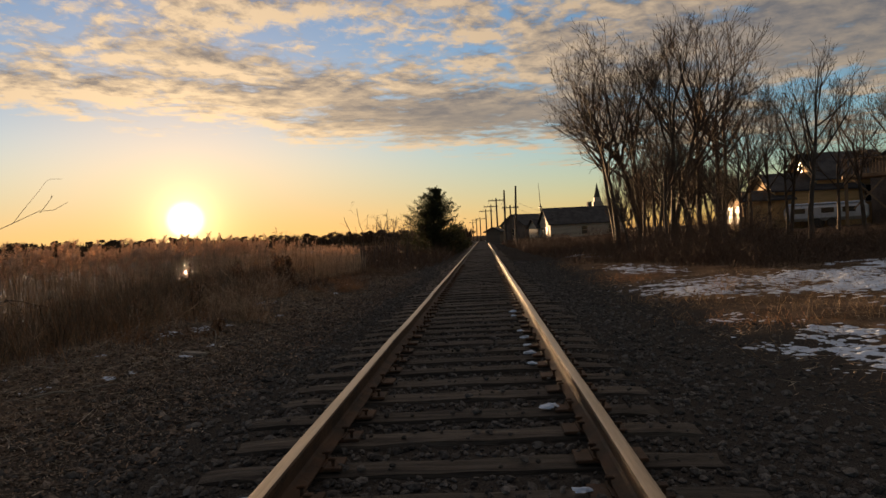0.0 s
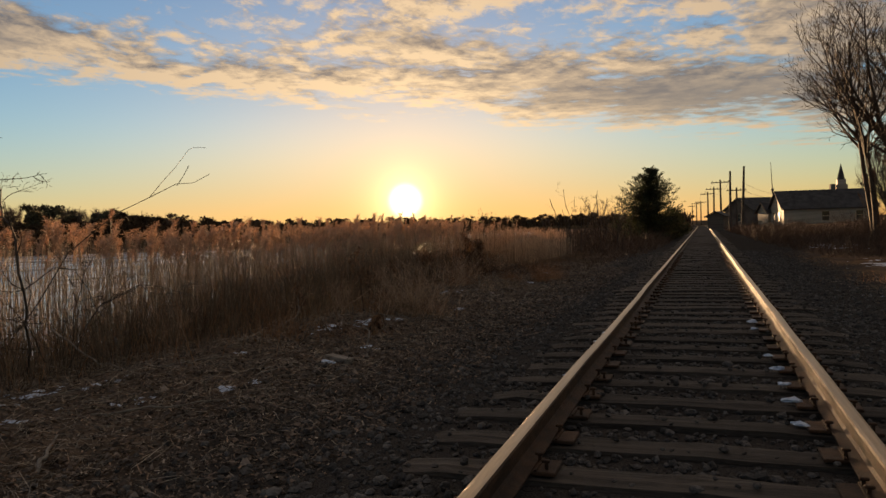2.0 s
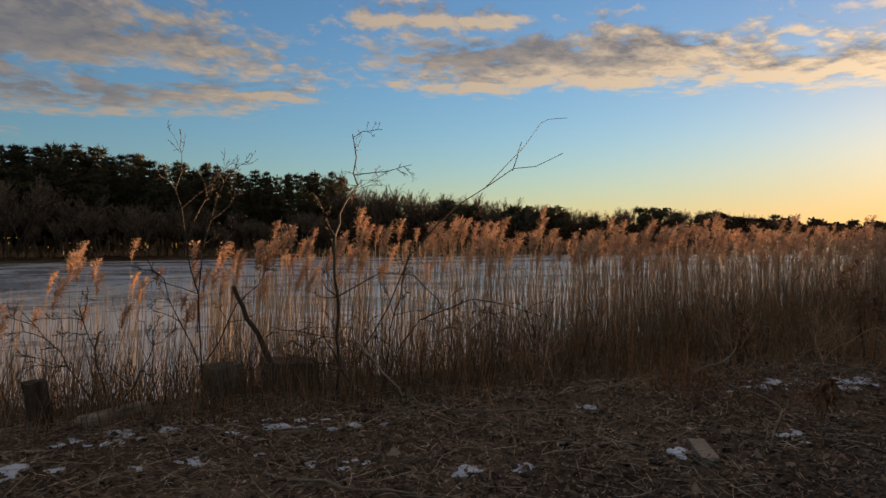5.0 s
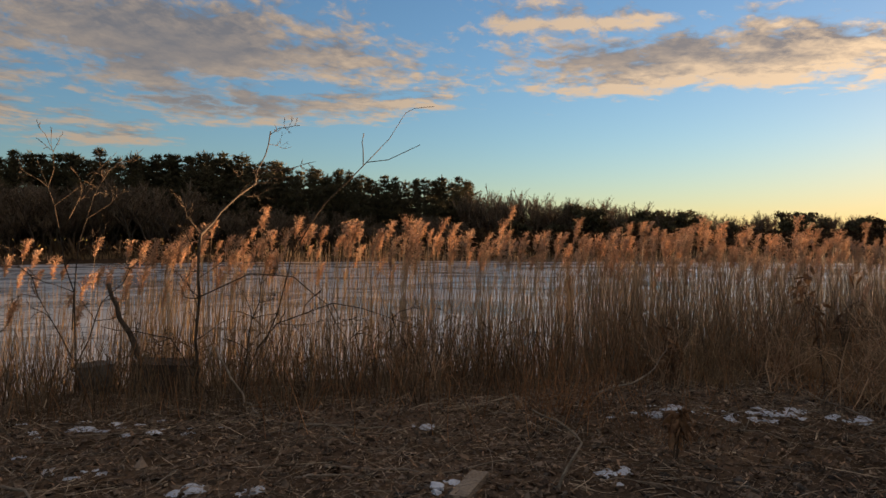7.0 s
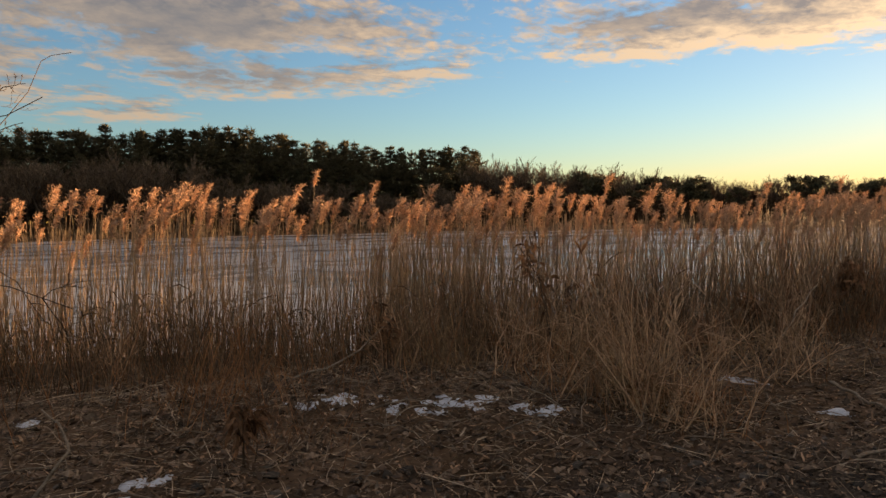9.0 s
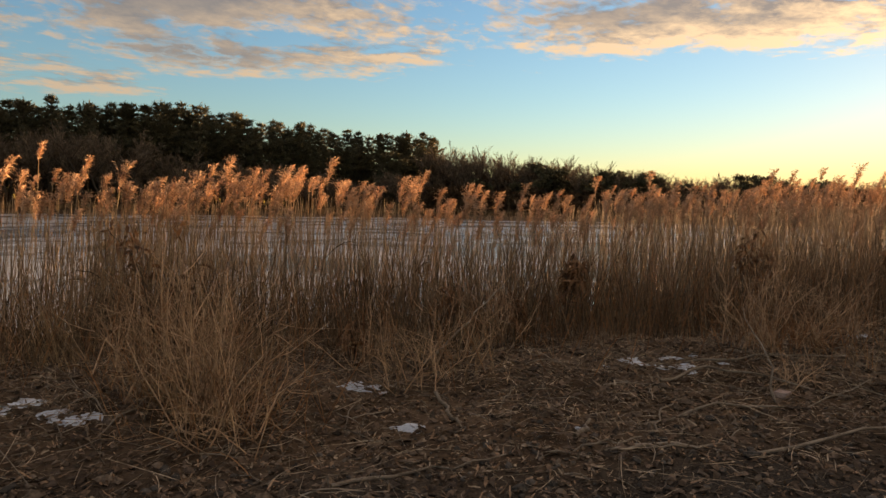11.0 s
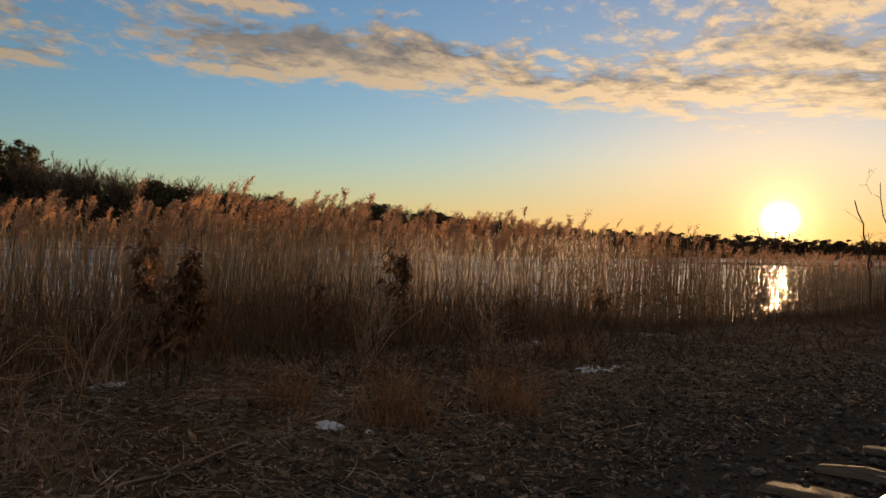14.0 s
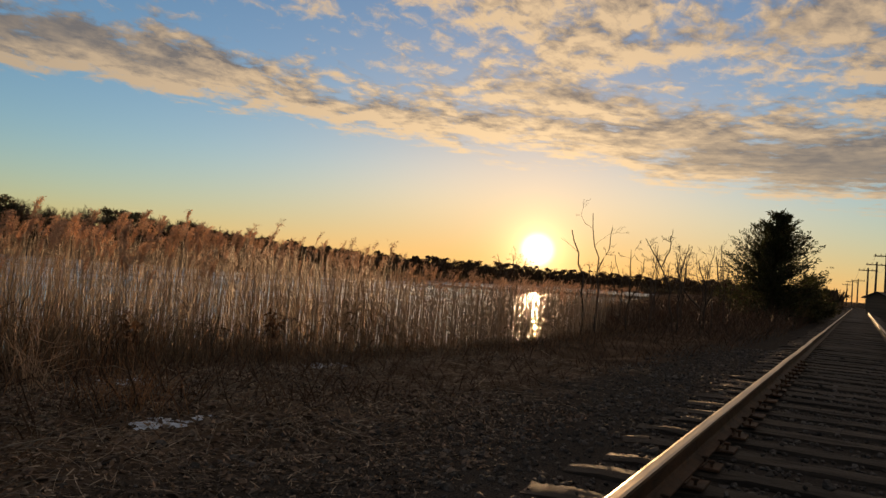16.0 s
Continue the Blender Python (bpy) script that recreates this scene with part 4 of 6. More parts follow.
def build_right_grass():
    """Short dead grass standing through the snow beside the track."""
    n = 24000
    x, y = 2.5 + 9 * R.random(n) ** 1.2, R.uniform(1, 24, n)
    keep = waves(x, y, 1.6, 55) + R.normal(0, 0.25, n) > 0.05
    x, y = x[keep], y[keep]
    n = len(x)
    b = np.stack([x, y, height(x, y) - 0.02], -1)
    a = R.uniform(0, 2 * pi, n)
    w = unit(np.stack([np.cos(a) * 0.8, np.sin(a) * 0.8, R.uniform(0.1, 1.3, n)], -1))
    p = bent(b, w, R.uniform(0.06, 0.28, n), R.uniform(0.0, 0.7, n), 4)
    wd = np.array([1, 0.9, 0.6, 0.2])[None] * R.uniform(0.003, 0.007, n)[:, None]
    tagged(part("short_grass", to_mesh("short_grass", [(*ribbons(p, wd), 0)], [M["thatch"]])), "short dead grass standing through thin snow", "grass", kind="stuff")


build_right_grass()


def snow_lump(x, y, z, s, seed, label="small lump of snow resting on a tie plate"):
    r = np.random.default_rng(seed)
    bm = bmesh.new()
    bmesh.ops.create_icosphere(bm, subdivisions=2, radius=1.0)
    for v in bm.verts:
        k = 1 + 0.75 * noise.noise(v.co * 1.5 + Vector((seed * 3.7, 0, 0)))
        v.co = Vector((v.co.x * s * k, v.co.y * s * 0.55 * k, max(v.co.z, -0.2) * s * 0.38 * k))
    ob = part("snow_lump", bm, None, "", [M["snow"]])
    ob.matrix_basis = pose(x, y, z, 0, 0, r.uniform(-25, 25))
    tagged(ob, label, "snow", "snow lumps")


r0 = np.random.default_rng(11)
for i in range(-4, 13):
    y = TIE_AT + i * TIE_STEP
    if r0.random() < 0.8:
        snow_lump(0.555 + r0.normal(0, 0.015), y + r0.normal(0, 0.02), 0.026, r0.uniform(0.035, 0.065), i + 40)
    if r0.random() < 0.5:
        snow_lump(-0.86 - r0.uniform(0, 0.06), y + r0.normal(0, 0.03), 0.026, r0.uniform(0.02, 0.045), i + 80)
for i in range(8):
    snow_lump(-0.87, TIE_AT + (19 + i * 1.7 // 1) * TIE_STEP, 0.026, 0.035, i + 120)


# ---- trees ----
def grow(r, start, way, length, radius, level, out, up=0.25, spread=0.6, kids=(6, 6, 5, 4), wob=0.12, k=5, ratio=0.6, first=None):
    p, d, pts, rad = np.array(start, float), unit(np.array(way, float)), [], []
    end = 0.45 if level < len(kids) else 0.25
    for i in range(k):
        pts.append(p.copy())
        rad.append(radius * (1 - (1 - end) * i / (k - 1)))
        d = unit(d + r.normal(0, wob, 3) + np.array([0, 0, up * 0.25]))
        p = p + d * length / (k - 1)
    out.append((pts, rad))
    if level >= len(kids):
        return
    for j in range(kids[level]):
        s = r.uniform(0.5 if level == 0 else 0.3, 1.0) if j else 1.0
        i = min(int(s * (k - 1)), k - 2)
        q = pts[i] + (pts[i + 1] - pts[i]) * (s * (k - 1) - i)
        t = unit(pts[i + 1] - pts[i])
        side = unit(np.cross(t, r.normal(size=3)))
        a = r.uniform(0.5, 1.0) * spread * (0.5 if not j else 1)
        grow(r, q, t * cos(a) + side * sin(a), length * (first or ratio) * r.uniform(0.7, 1.15) * (1.15 - 0.4 * s), rad[i] * r.uniform(0.5, 0.7), level + 1, out, up, spread, kids, wob, k, ratio)


def wood_mesh(name, out, mats=("bark", "twig"), least=0.0, sides=(6, 3), thick=0.03):
    P, Q = np.array([o[0] for o in out]), np.maximum(np.array([o[1] for o in out]), least)
    big = Q[:, 0] > thick
    ch = []
    if big.any():
        ch.append((*tubes(P[big], Q[big], sides[0]), 0))
    if (~big).any():
        thin = ~big & (Q[:, 0] < Q.max() * 0.25) if P.shape[1] == 5 else np.zeros(len(P), bool)
        if thin.any():
            ch.append((*ribbons(P[thin][:, ::2], Q[thin][:, ::2] * 2.2), 1))
        if (~big & ~thin).any():
            ch.append((*tubes(P[~big & ~thin], Q[~big & ~thin], sides[1]), 1))
    return to_mesh(name, ch, [M[m] for m in mats], True)


def bare_tree_parts(seed, H, stems=1, kids=(7, 6, 5, 3), least=0.006, spread=0.55, up=0.45, name="bare_tree", lean=0.12, flat=False, trunk=0.62, first=None, wob=0.12):
    r = np.random.default_rng(seed)
    out = []
    for s in range(stems):
        a = r.uniform(0, 2 * pi)
        w = (cos(a) * lean * (1 + s * 0.5), sin(a) * lean * (1 + s * 0.5), 1)
        grow(r, (cos(a) * 0.2 * s, sin(a) * 0.2 * s, -0.2), w, H * trunk * r.uniform(0.85, 1), H * 0.0135 * r.uniform(0.8, 1.1), 0, out, up, spread, kids, wob, 5, 0.6, first)
    top = max(p[2] for o in out for p in o[0])
    sc = H / top
    out = [([p * sc for p in o[0]], o[1]) for o in out]
    n = stems
    P0 = [o for o in out if o[1][0] > 0.035]
    P1 = [o for o in out if o[1][0] <= 0.035]
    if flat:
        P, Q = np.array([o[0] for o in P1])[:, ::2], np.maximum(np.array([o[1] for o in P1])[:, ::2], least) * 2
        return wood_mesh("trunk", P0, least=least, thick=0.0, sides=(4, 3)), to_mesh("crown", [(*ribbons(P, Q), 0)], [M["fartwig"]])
    return wood_mesh("trunk", P0, least=least, thick=0.0), wood_mesh("crown", P1, least=least, thick=9.0)


def tree_thing(name, label, meshes, m, category="tree", group="", names=("trunk", "crown")):
    t = new(name)
    t.matrix_basis = m
    for me, n in zip(meshes, names):
        part(n, me, t)
    return tagged(t, label, category, group)


BARE = [bare_tree_parts(s, 10, st, (9, 6, 5, 4), 0.005, 1.0, 0.5, lean=0.025, trunk=0.72, first=0.6, wob=0.07) for s, st in ((1, 2), (2, 2), (5, 1), (8, 1), (13, 1))]


def z_at(x, y):
    return float(height(x, y))


def polar(az, d):
    a = radians(az)
    return -sin(a) * d, -2.5 + cos(a) * d


for az, d, h, v, turn in [(-10.6, 36, 10.4, 0, 10), (-12.6, 36, 11.4, 1, 50), (-14.6, 35, 11.2, 0, 130), (-16.7, 36, 11.4, 3, 200),
                          (-18.0, 37, 11.0, 1, 300), (-20.0, 40, 8.2, 3, 20), (-21.4, 43, 8.4, 2, 100), (-24.0, 34, 8.9, 4, 0), (-22.6, 42, 7.8, 1, 140), (-25.6, 45, 7.8, 2, 240), (-27.2, 44, 8.2, 4, 70),
                          (-29.2, 42, 8.4, 0, 120), (-31.0, 38, 8.8, 3, 30), (-13.2, 44, 9.0, 2, 310), (-17.2, 46, 8.6, 4, 160), (-19.4, 33, 6.4, 2, 220), (-33.0, 40, 8.4, 1, 10)]:
    x, y = polar(az, d)
    tree_thing("bare_tree", "tall leafless winter tree with grey-brown bark and fine twigs", BARE[v], pose(x, y, z_at(x, y) - 0.05, 0, 0, turn) @ Matrix.Scale(h / 10, 4), group="bare trees beside the track")


for i in range(9):
    az, d = -11.5 - 0.95 * i + 0.5 * sin(3 * i), 30 + 7 * ((i * 37) % 10) / 10
    x, y = polar(az, d)
    tree_thing("bare_sapling", "young leafless tree in the thicket beside the track", BARE[(i * 3) % 5], pose(x, y, z_at(x, y) - 0.05, 0, 0, i * 77) @ Matrix.Scale((3.6 + (i * 29 % 10) / 3) / 10, 4), group="young bare trees beside the track")


# ---- thicket beside the track ----
def build_thicket():
    n = 12000
    u = R.random(n)
    fx = np.interp(u, [0, 0.3, 0.6, 0.8, 1], [4.3, 4.6, 6.6, 9.5, 16])
    fy = np.interp(u, [0, 0.3, 0.6, 0.8, 1], [44, 22, 15.2, 14.2, 13])
    back = R.beta(1.0, 1.6, n) * 9
    x, y = fx + back * 0.75 + R.normal(0, 0.3, n), fy + back * np.where(u < 0.3, 0.1, 0.8) + R.normal(0, 0.4, n)
    b = np.stack([x, y, height(x, y) - 0.03], -1)
    a = R.uniform(0, 2 * pi, n)
    w = unit(np.stack([np.cos(a) * 0.45, np.sin(a) * 0.45, R.uniform(0.4, 1.4, n)], -1))
    ln = R.uniform(0.7, 2.2, n) * np.clip(0.42 + back * 0.17, 0, 1.15) * np.where(u < 0.35, 0.75, 1.0)
    ln *= np.interp(np.degrees(np.arctan2(x, y + 2.5)), [20, 22.5], [1.0, 0.42])
    p = bent(b, w, ln, R.uniform(-0.1, 0.45, n), 4)
    rad = np.linspace(1, 0.35, 4)[None] * R.uniform(0.004, 0.009, n)[:, None]
    k = R.integers(0, n, n * 2)
    at = p[k, 1] + (p[k, 3] - p[k, 1]) * R.random(len(k))[:, None]
    a = R.uniform(0, 2 * pi, len(k))
    w2 = unit(np.stack([np.cos(a), np.sin(a), R.uniform(0.1, 1.2, len(k))], -1))
    p2 = bent(at, w2, ln[k] * R.uniform(0.2, 0.5, len(k)), R.uniform(-0.1, 0.3, len(k)), 4)
    t = part("thicket", to_mesh("thicket", [(*tubes(p, rad), 0), (*ribbons(p2, rad[k] * 1.2), 0)], [M["brush"]]))
    tagged(t, "tangled leafless thicket of reddish-brown brush", "thicket", kind="stuff")


build_thicket()


# ---- cedar and dead trees by the pond ----
def build_cedar(x, y, H, seed=3, n=330):
    r = np.random.default_rng(seed)
    t = new("cedar_tree")
    t.matrix_basis = pose(x, y, z_at(x, y) - 0.05)
    tagged(t, "dark bushy evergreen cedar standing beside the track", "tree")
    out, sprays = [], []
    grow(r, (0, 0, 0), (0.02, 0, 1), H * 0.95, 0.11, 9, out, 0.3, 0.5, (), 0.03, 8)
    trunk = np.array(out[0][0])
    limbs = []
    for i in range(n):
        s = 1 - r.uniform(0.0, 1.0) ** 0.62
        a = r.uniform(0, 2 * pi)
        q = np.array([np.interp(s, np.linspace(0, 1, 8), trunk[:, c]) for c in range(3)])
        reach = np.interp(s, [0, 0.15, 0.4, 0.7, 0.9, 1], [1.75, 1.85, 1.55, 0.95, 0.45, 0.14]) * r.choice([r.uniform(0.4, 0.95), r.uniform(0.9, 1.15)]) * H / 3.85
        w = unit(np.array([cos(a), sin(a), r.uniform(0.0, 0.45) + 0.5 * s]))
        limbs.append(([q + w * reach * j / 4 + np.array([0, 0, 0.10 * reach * (j / 4) ** 2]) for j in range(5)], [0.02 * (1 - 0.2 * j) for j in range(5)]))
        for _ in range(74):
            f = r.uniform(0.15, 1.05)
            c = q + w * reach * f + r.normal(0, 1, 3) * (0.05 + 0.10 * (1 - f)) * np.array([1, 1, 0.6]) + np.array([0, 0, 0.12 * reach * f * f])
            sprays.append((c, unit(w * 0.8 + r.normal(0, 0.5, 3) + np.array([0, 0, 0.35])), r.uniform(0.06, 0.17)))
    for lead in range(5):
        a = lead * 1.3
        for f in np.linspace(0, 1, 16):
            sprays.append((trunk[-1] + np.array([0.16 * cos(a) * f, 0.16 * sin(a) * f, 0.3 * f - 0.12 - 0.04 * lead]) + r.normal(0, 0.03 * (1.1 - f), 3), unit(np.array([cos(a) * 0.4, sin(a) * 0.4, 1]) + r.normal(0, 0.35, 3)), 0.09))
    c, w, l = (np.array([s[i] for s in sprays]) for i in range(3))
    p = bent(c, w, l, np.full(len(l), 0.1), 3)
    wd = np.array([0.5, 1, 0.15])[None] * R.uniform(0.022, 0.05, len(l))[:, None]
    part("trunk", to_mesh("trunk", [(*tubes([trunk], [[0.11, 0.1, 0.09, 0.08, 0.06, 0.045, 0.03, 0.015]], 8), 0), (*tubes([l[0] for l in limbs], [l[1] for l in limbs]), 0)], [M["bark"]], True), t)
    part("crown", to_mesh("crown", [(*ribbons(p, wd), 0)], [M["cedar"]]), t, "dark scaly cedar foliage")


build_cedar(-3.2, 46.0, 4.75, 3, 420)
build_cedar(-1.85, 49.0, 2.2, 14, 130)


def custom_tree(name, label, limbs, seed, twig=2, category="tree", mats=("bark", "twig"), least=0.004, kids=(4, 3), ratio=0.4):
    """A small tree from a few main limbs: each a list of points with a start and end radius; twigs grow from them."""
    r = np.random.default_rng(seed)
    main, fine = [], []
    base = np.array(limbs[0][0][0], float)
    for pts, r0, r1 in limbs:
        pts = np.array(pts, float) - base
        s = np.linspace(0, 1, 9)
        q = np.stack([np.interp(s, np.linspace(0, 1, len(pts)), pts[:, c]) for c in range(3)], -1)
        q[1:-1] += r.normal(0, 0.008 * np.linalg.norm(pts[-1] - pts[0]), (7, 3))
        main.append((q, np.linspace(r0, r1, 9)))
        L = np.linalg.norm(pts[-1] - pts[0])
        for _ in range(int(twig * 4)):
            u = r.uniform(0.35, 1.0)
            i = min(int(u * 8), 7)
            t = unit(q[i + 1] - q[i])
            sd = unit(np.cross(t, r.normal(size=3)))
            grow(r, q[i], t * 0.55 + sd * 0.8, L * r.uniform(0.10, 0.28), max(r1 * 0.6, least), 0, fine, 0.15, 0.8, kids, 0.28, 4, ratio)
    t = new(name)
    t.matrix_basis = Matrix.Translation(base)
    P, Q = np.array([m[0] for m in main]), np.array([m[1] for m in main])
    part("trunk", to_mesh("trunk", [(*tubes(P, Q, 6), 0)], [M[mats[0]]], True), t)
    if fine:
        part("crown", wood_mesh("crown", fine, mats, least * 0.5, thick=9), t)
    return tagged(t, label, category)


custom_tree("dead_sapling", "leafless sapling with crooked twigs rising from the reeds", [
    ([(-5.02, 3.67, -0.13), (-5.02, 3.67, 0.41), (-5.06, 3.67, 0.80), (-5.13, 3.69, 1.18)], 0.0102, 0.0090),
    ([(-5.13, 3.69, 1.18), (-5.39, 3.82, 1.35), (-5.70, 4.03, 1.59), (-5.98, 4.12, 1.83), (-6.20, 4.17, 2.08)], 0.0082, 0.0045),
    ([(-5.13, 3.69, 1.18), (-5.09, 3.61, 1.29), (-5.07, 3.56, 1.44)], 0.0054, 0.0030),
    ([(-6.17, 4.16, 2.04), (-6.15, 4.24, 2.10), (-6.10, 4.41, 2.12)], 0.0041, 0.0023),
    ([(-5.83, 4.07, 1.69), (-5.76, 4.27, 1.71), (-5.68, 4.51, 1.77)], 0.0048, 0.0023)], 5, 2.2, kids=(4, 2), least=0.003)
custom_tree("fallen_branch", "long forked bare branch leaning out of the reeds", [
    ([(-5.75, 4.05, 0.2), (-5.45, 4.22, 0.80), (-5.05, 4.36, 1.20), (-4.83, 4.51, 1.41), (-4.51, 4.66, 1.55), (-4.33, 4.76, 1.62), (-4.27, 5.05, 1.72)], 0.0054, 0.0023),
    ([(-4.37, 4.71, 1.60), (-4.25, 4.69, 1.72), (-4.21, 4.69, 1.77)], 0.0034, 0.0015)], 6, 0.35, "branch", kids=(1,))
custom_tree("fallen_branch", "dark arching briar stem in front of the reeds", [
    ([(-5.05, 3.69, 0.76), (-5.10, 4.02, 0.92), (-5.19, 4.31, 0.88), (-5.29, 4.57, 0.68), (-5.29, 4.71, 0.41)], 0.0054, 0.0030)], 7, 0.5, "branch", kids=(2,))
custom_tree("dead_sapling", "thin multi-stemmed leafless sapling among the reeds", [
    ([(-5.49, 2.79, -0.13), (-5.54, 2.79, 0.71), (-5.49, 2.70, 1.25), (-5.43, 2.59, 1.70)], 0.0061, 0.0023),
    ([(-5.51, 2.79, 0.51), (-5.51, 2.82, 1.08), (-5.49, 2.94, 1.52), (-5.50, 3.04, 1.69)], 0.0048, 0.0019),
    ([(-5.51, 2.79, 0.31), (-5.39, 2.55, 0.90), (-5.34, 2.35, 1.16)], 0.0054, 0.0023),
    ([(-5.51, 2.79, 0.22), (-5.29, 3.04, 0.71), (-5.19, 3.28, 1.00)], 0.0054, 0.0023)], 6, 1.6)
custom_tree("dead_bush", "low bare bush with arching stems on the pond bank", [
    ([(-5.00, 2.21, 0.02), (-4.95, 2.01, 0.41), (-4.95, 1.76, 0.76)], 0.0061, 0.0023),
    ([(-5.00, 2.25, 0.02), (-4.90, 2.16, 0.41), (-4.90, 2.06, 0.80)], 0.0061, 0.0023),
    ([(-5.00, 2.21, 0.02), (-4.80, 2.35, 0.31), (-4.75, 2.50, 0.61)], 0.0054, 0.0023)], 9, 1.8, "bush")
custom_tree("dead_bush", "arching bare briar in front of the reeds", [
    ([(-4.90, 3.92, 0.02), (-4.80, 4.12, 0.56), (-4.66, 4.61, 0.76), (-4.51, 5.10, 0.56)], 0.0054, 0.0023),
    ([(-4.95, 3.82, 0.02), (-4.85, 3.53, 0.51), (-4.70, 3.14, 0.61)], 0.0054, 0.0023),
    ([(-4.90, 3.92, 0.02), (-4.90, 4.02, 0.51), (-4.85, 4.12, 0.95)], 0.0054, 0.0023)], 10, 1.8, "bush")
custom_tree("dead_tree", "broken leaning dead trunk on the bank", [([(-5.65, 30.0, -0.3), (-5.7, 30.0, 1.1), (-6.05, 30.0, 2.25)], 0.028, 0.012)], 21, 0.4, kids=(2,))
custom_tree("dead_tree", "slender leafless dead tree by the pond", [
    ([(-5.1, 29.4, -0.3), (-5.15, 29.4, 1.2), (-5.35, 29.4, 2.6)], 0.024, 0.008), ([(-5.15, 29.4, 1.3), (-4.95, 29.5, 1.8), (-4.9, 29.5, 2.3)], 0.014, 0.006)], 22, 1.4, least=0.005)
custom_tree("dead_tree", "crooked leafless tree with a curling crown", [
    ([(-4.5, 34.4, -0.3), (-4.6, 34.4, 0.9), (-4.95, 34.4, 1.7), (-5.4, 34.4, 2.4)], 0.032, 0.01), ([(-4.6, 34.4, 0.9), (-4.3, 34.5, 1.7), (-4.2, 34.5, 2.3)], 0.02, 0.008),
    ([(-4.9, 34.4, 1.6), (-4.7, 34.5, 2.2), (-4.65, 34.4, 2.7)], 0.02, 0.008)], 23, 2.2, least=0.007)
custom_tree("dead_tree", "forked leafless shrub tree beside the cedar", [
    ([(-4.0, 36.0, -0.3), (-3.9, 36, 0.9), (-4.2, 36, 1.9)], 0.04, 0.012), ([(-3.9, 36, 0.6), (-3.6, 36, 1.4), (-3.7, 36, 2.1)], 0.03, 0.01),
    ([(-4.0, 36.0, 0.4), (-4.6, 36, 1.0), (-4.9, 36.1, 1.8)], 0.03, 0.01)], 24, 2.2, least=0.007)
for i, (x, y, h) in enumerate([(-5.0, 31.5, 1.9), (-4.7, 32.6, 1.6), (-6.6, 33.0, 1.5), (-3.7, 34.0, 1.8), (-5.6, 36.5, 2.2), (-4.9, 37.5, 2.4), (-3.4, 37.2, 1.9), (-7.5, 36.0, 1.7), (-4.2, 33.4, 2.0), (-4.4, 38.4, 2.5), (-3.9, 39.3, 2.6), (-5.2, 35.2, 2.0), (-4.6, 36.2, 2.3), (-6.2, 35.0, 1.9), (-5.5, 39.5, 2.3), (-4.3, 40.6, 2.7), (-3.6, 35.2, 1.7)]):
    custom_tree("dead_sapling", "slim leafless sapling on the pond bank", [
        ([(x, y, -0.3), (x + 0.05 * sin(i), y, h * 0.5), (x + 0.25 * sin(2.3 * i), y, h)], 0.022, 0.008),
        ([(x, y, h * 0.3), (x + 0.3 * cos(i * 1.7), y, h * 0.6), (x + 0.35 * cos(i * 1.7), y, h * 0.9)], 0.014, 0.006)], 60 + i, 1.6, least=0.006)
custom_tree("dead_bush", "fallen bare branch arching over the pond edge", [
    ([(-6.2, 23.4, -0.3), (-6.6, 23.0, 0.25), (-7.1, 22.3, 0.4), (-7.7, 21.6, 0.42)], 0.022, 0.006), ([(-6.6, 23.0, 0.25), (-6.7, 22.4, 0.2), (-6.9, 21.8, 0.0)], 0.014, 0.005)], 25, 2.0, "bush", least=0.005)
custom_tree("dead_bush", "fan of slim bare saplings behind the reeds", [
    ([(-12, 40, -0.5), (-12.2, 40, 0.8), (-12.8, 40, 1.9)], 0.03, 0.01), ([(-12, 40, -0.4), (-11.8, 40, 0.8), (-11.5, 40, 1.8)], 0.03, 0.01), ([(-12, 40, -0.4), (-12, 40, 0.9), (-12.1, 40, 1.9)], 0.03, 0.01)], 26, 2.2, "bush", least=0.008)


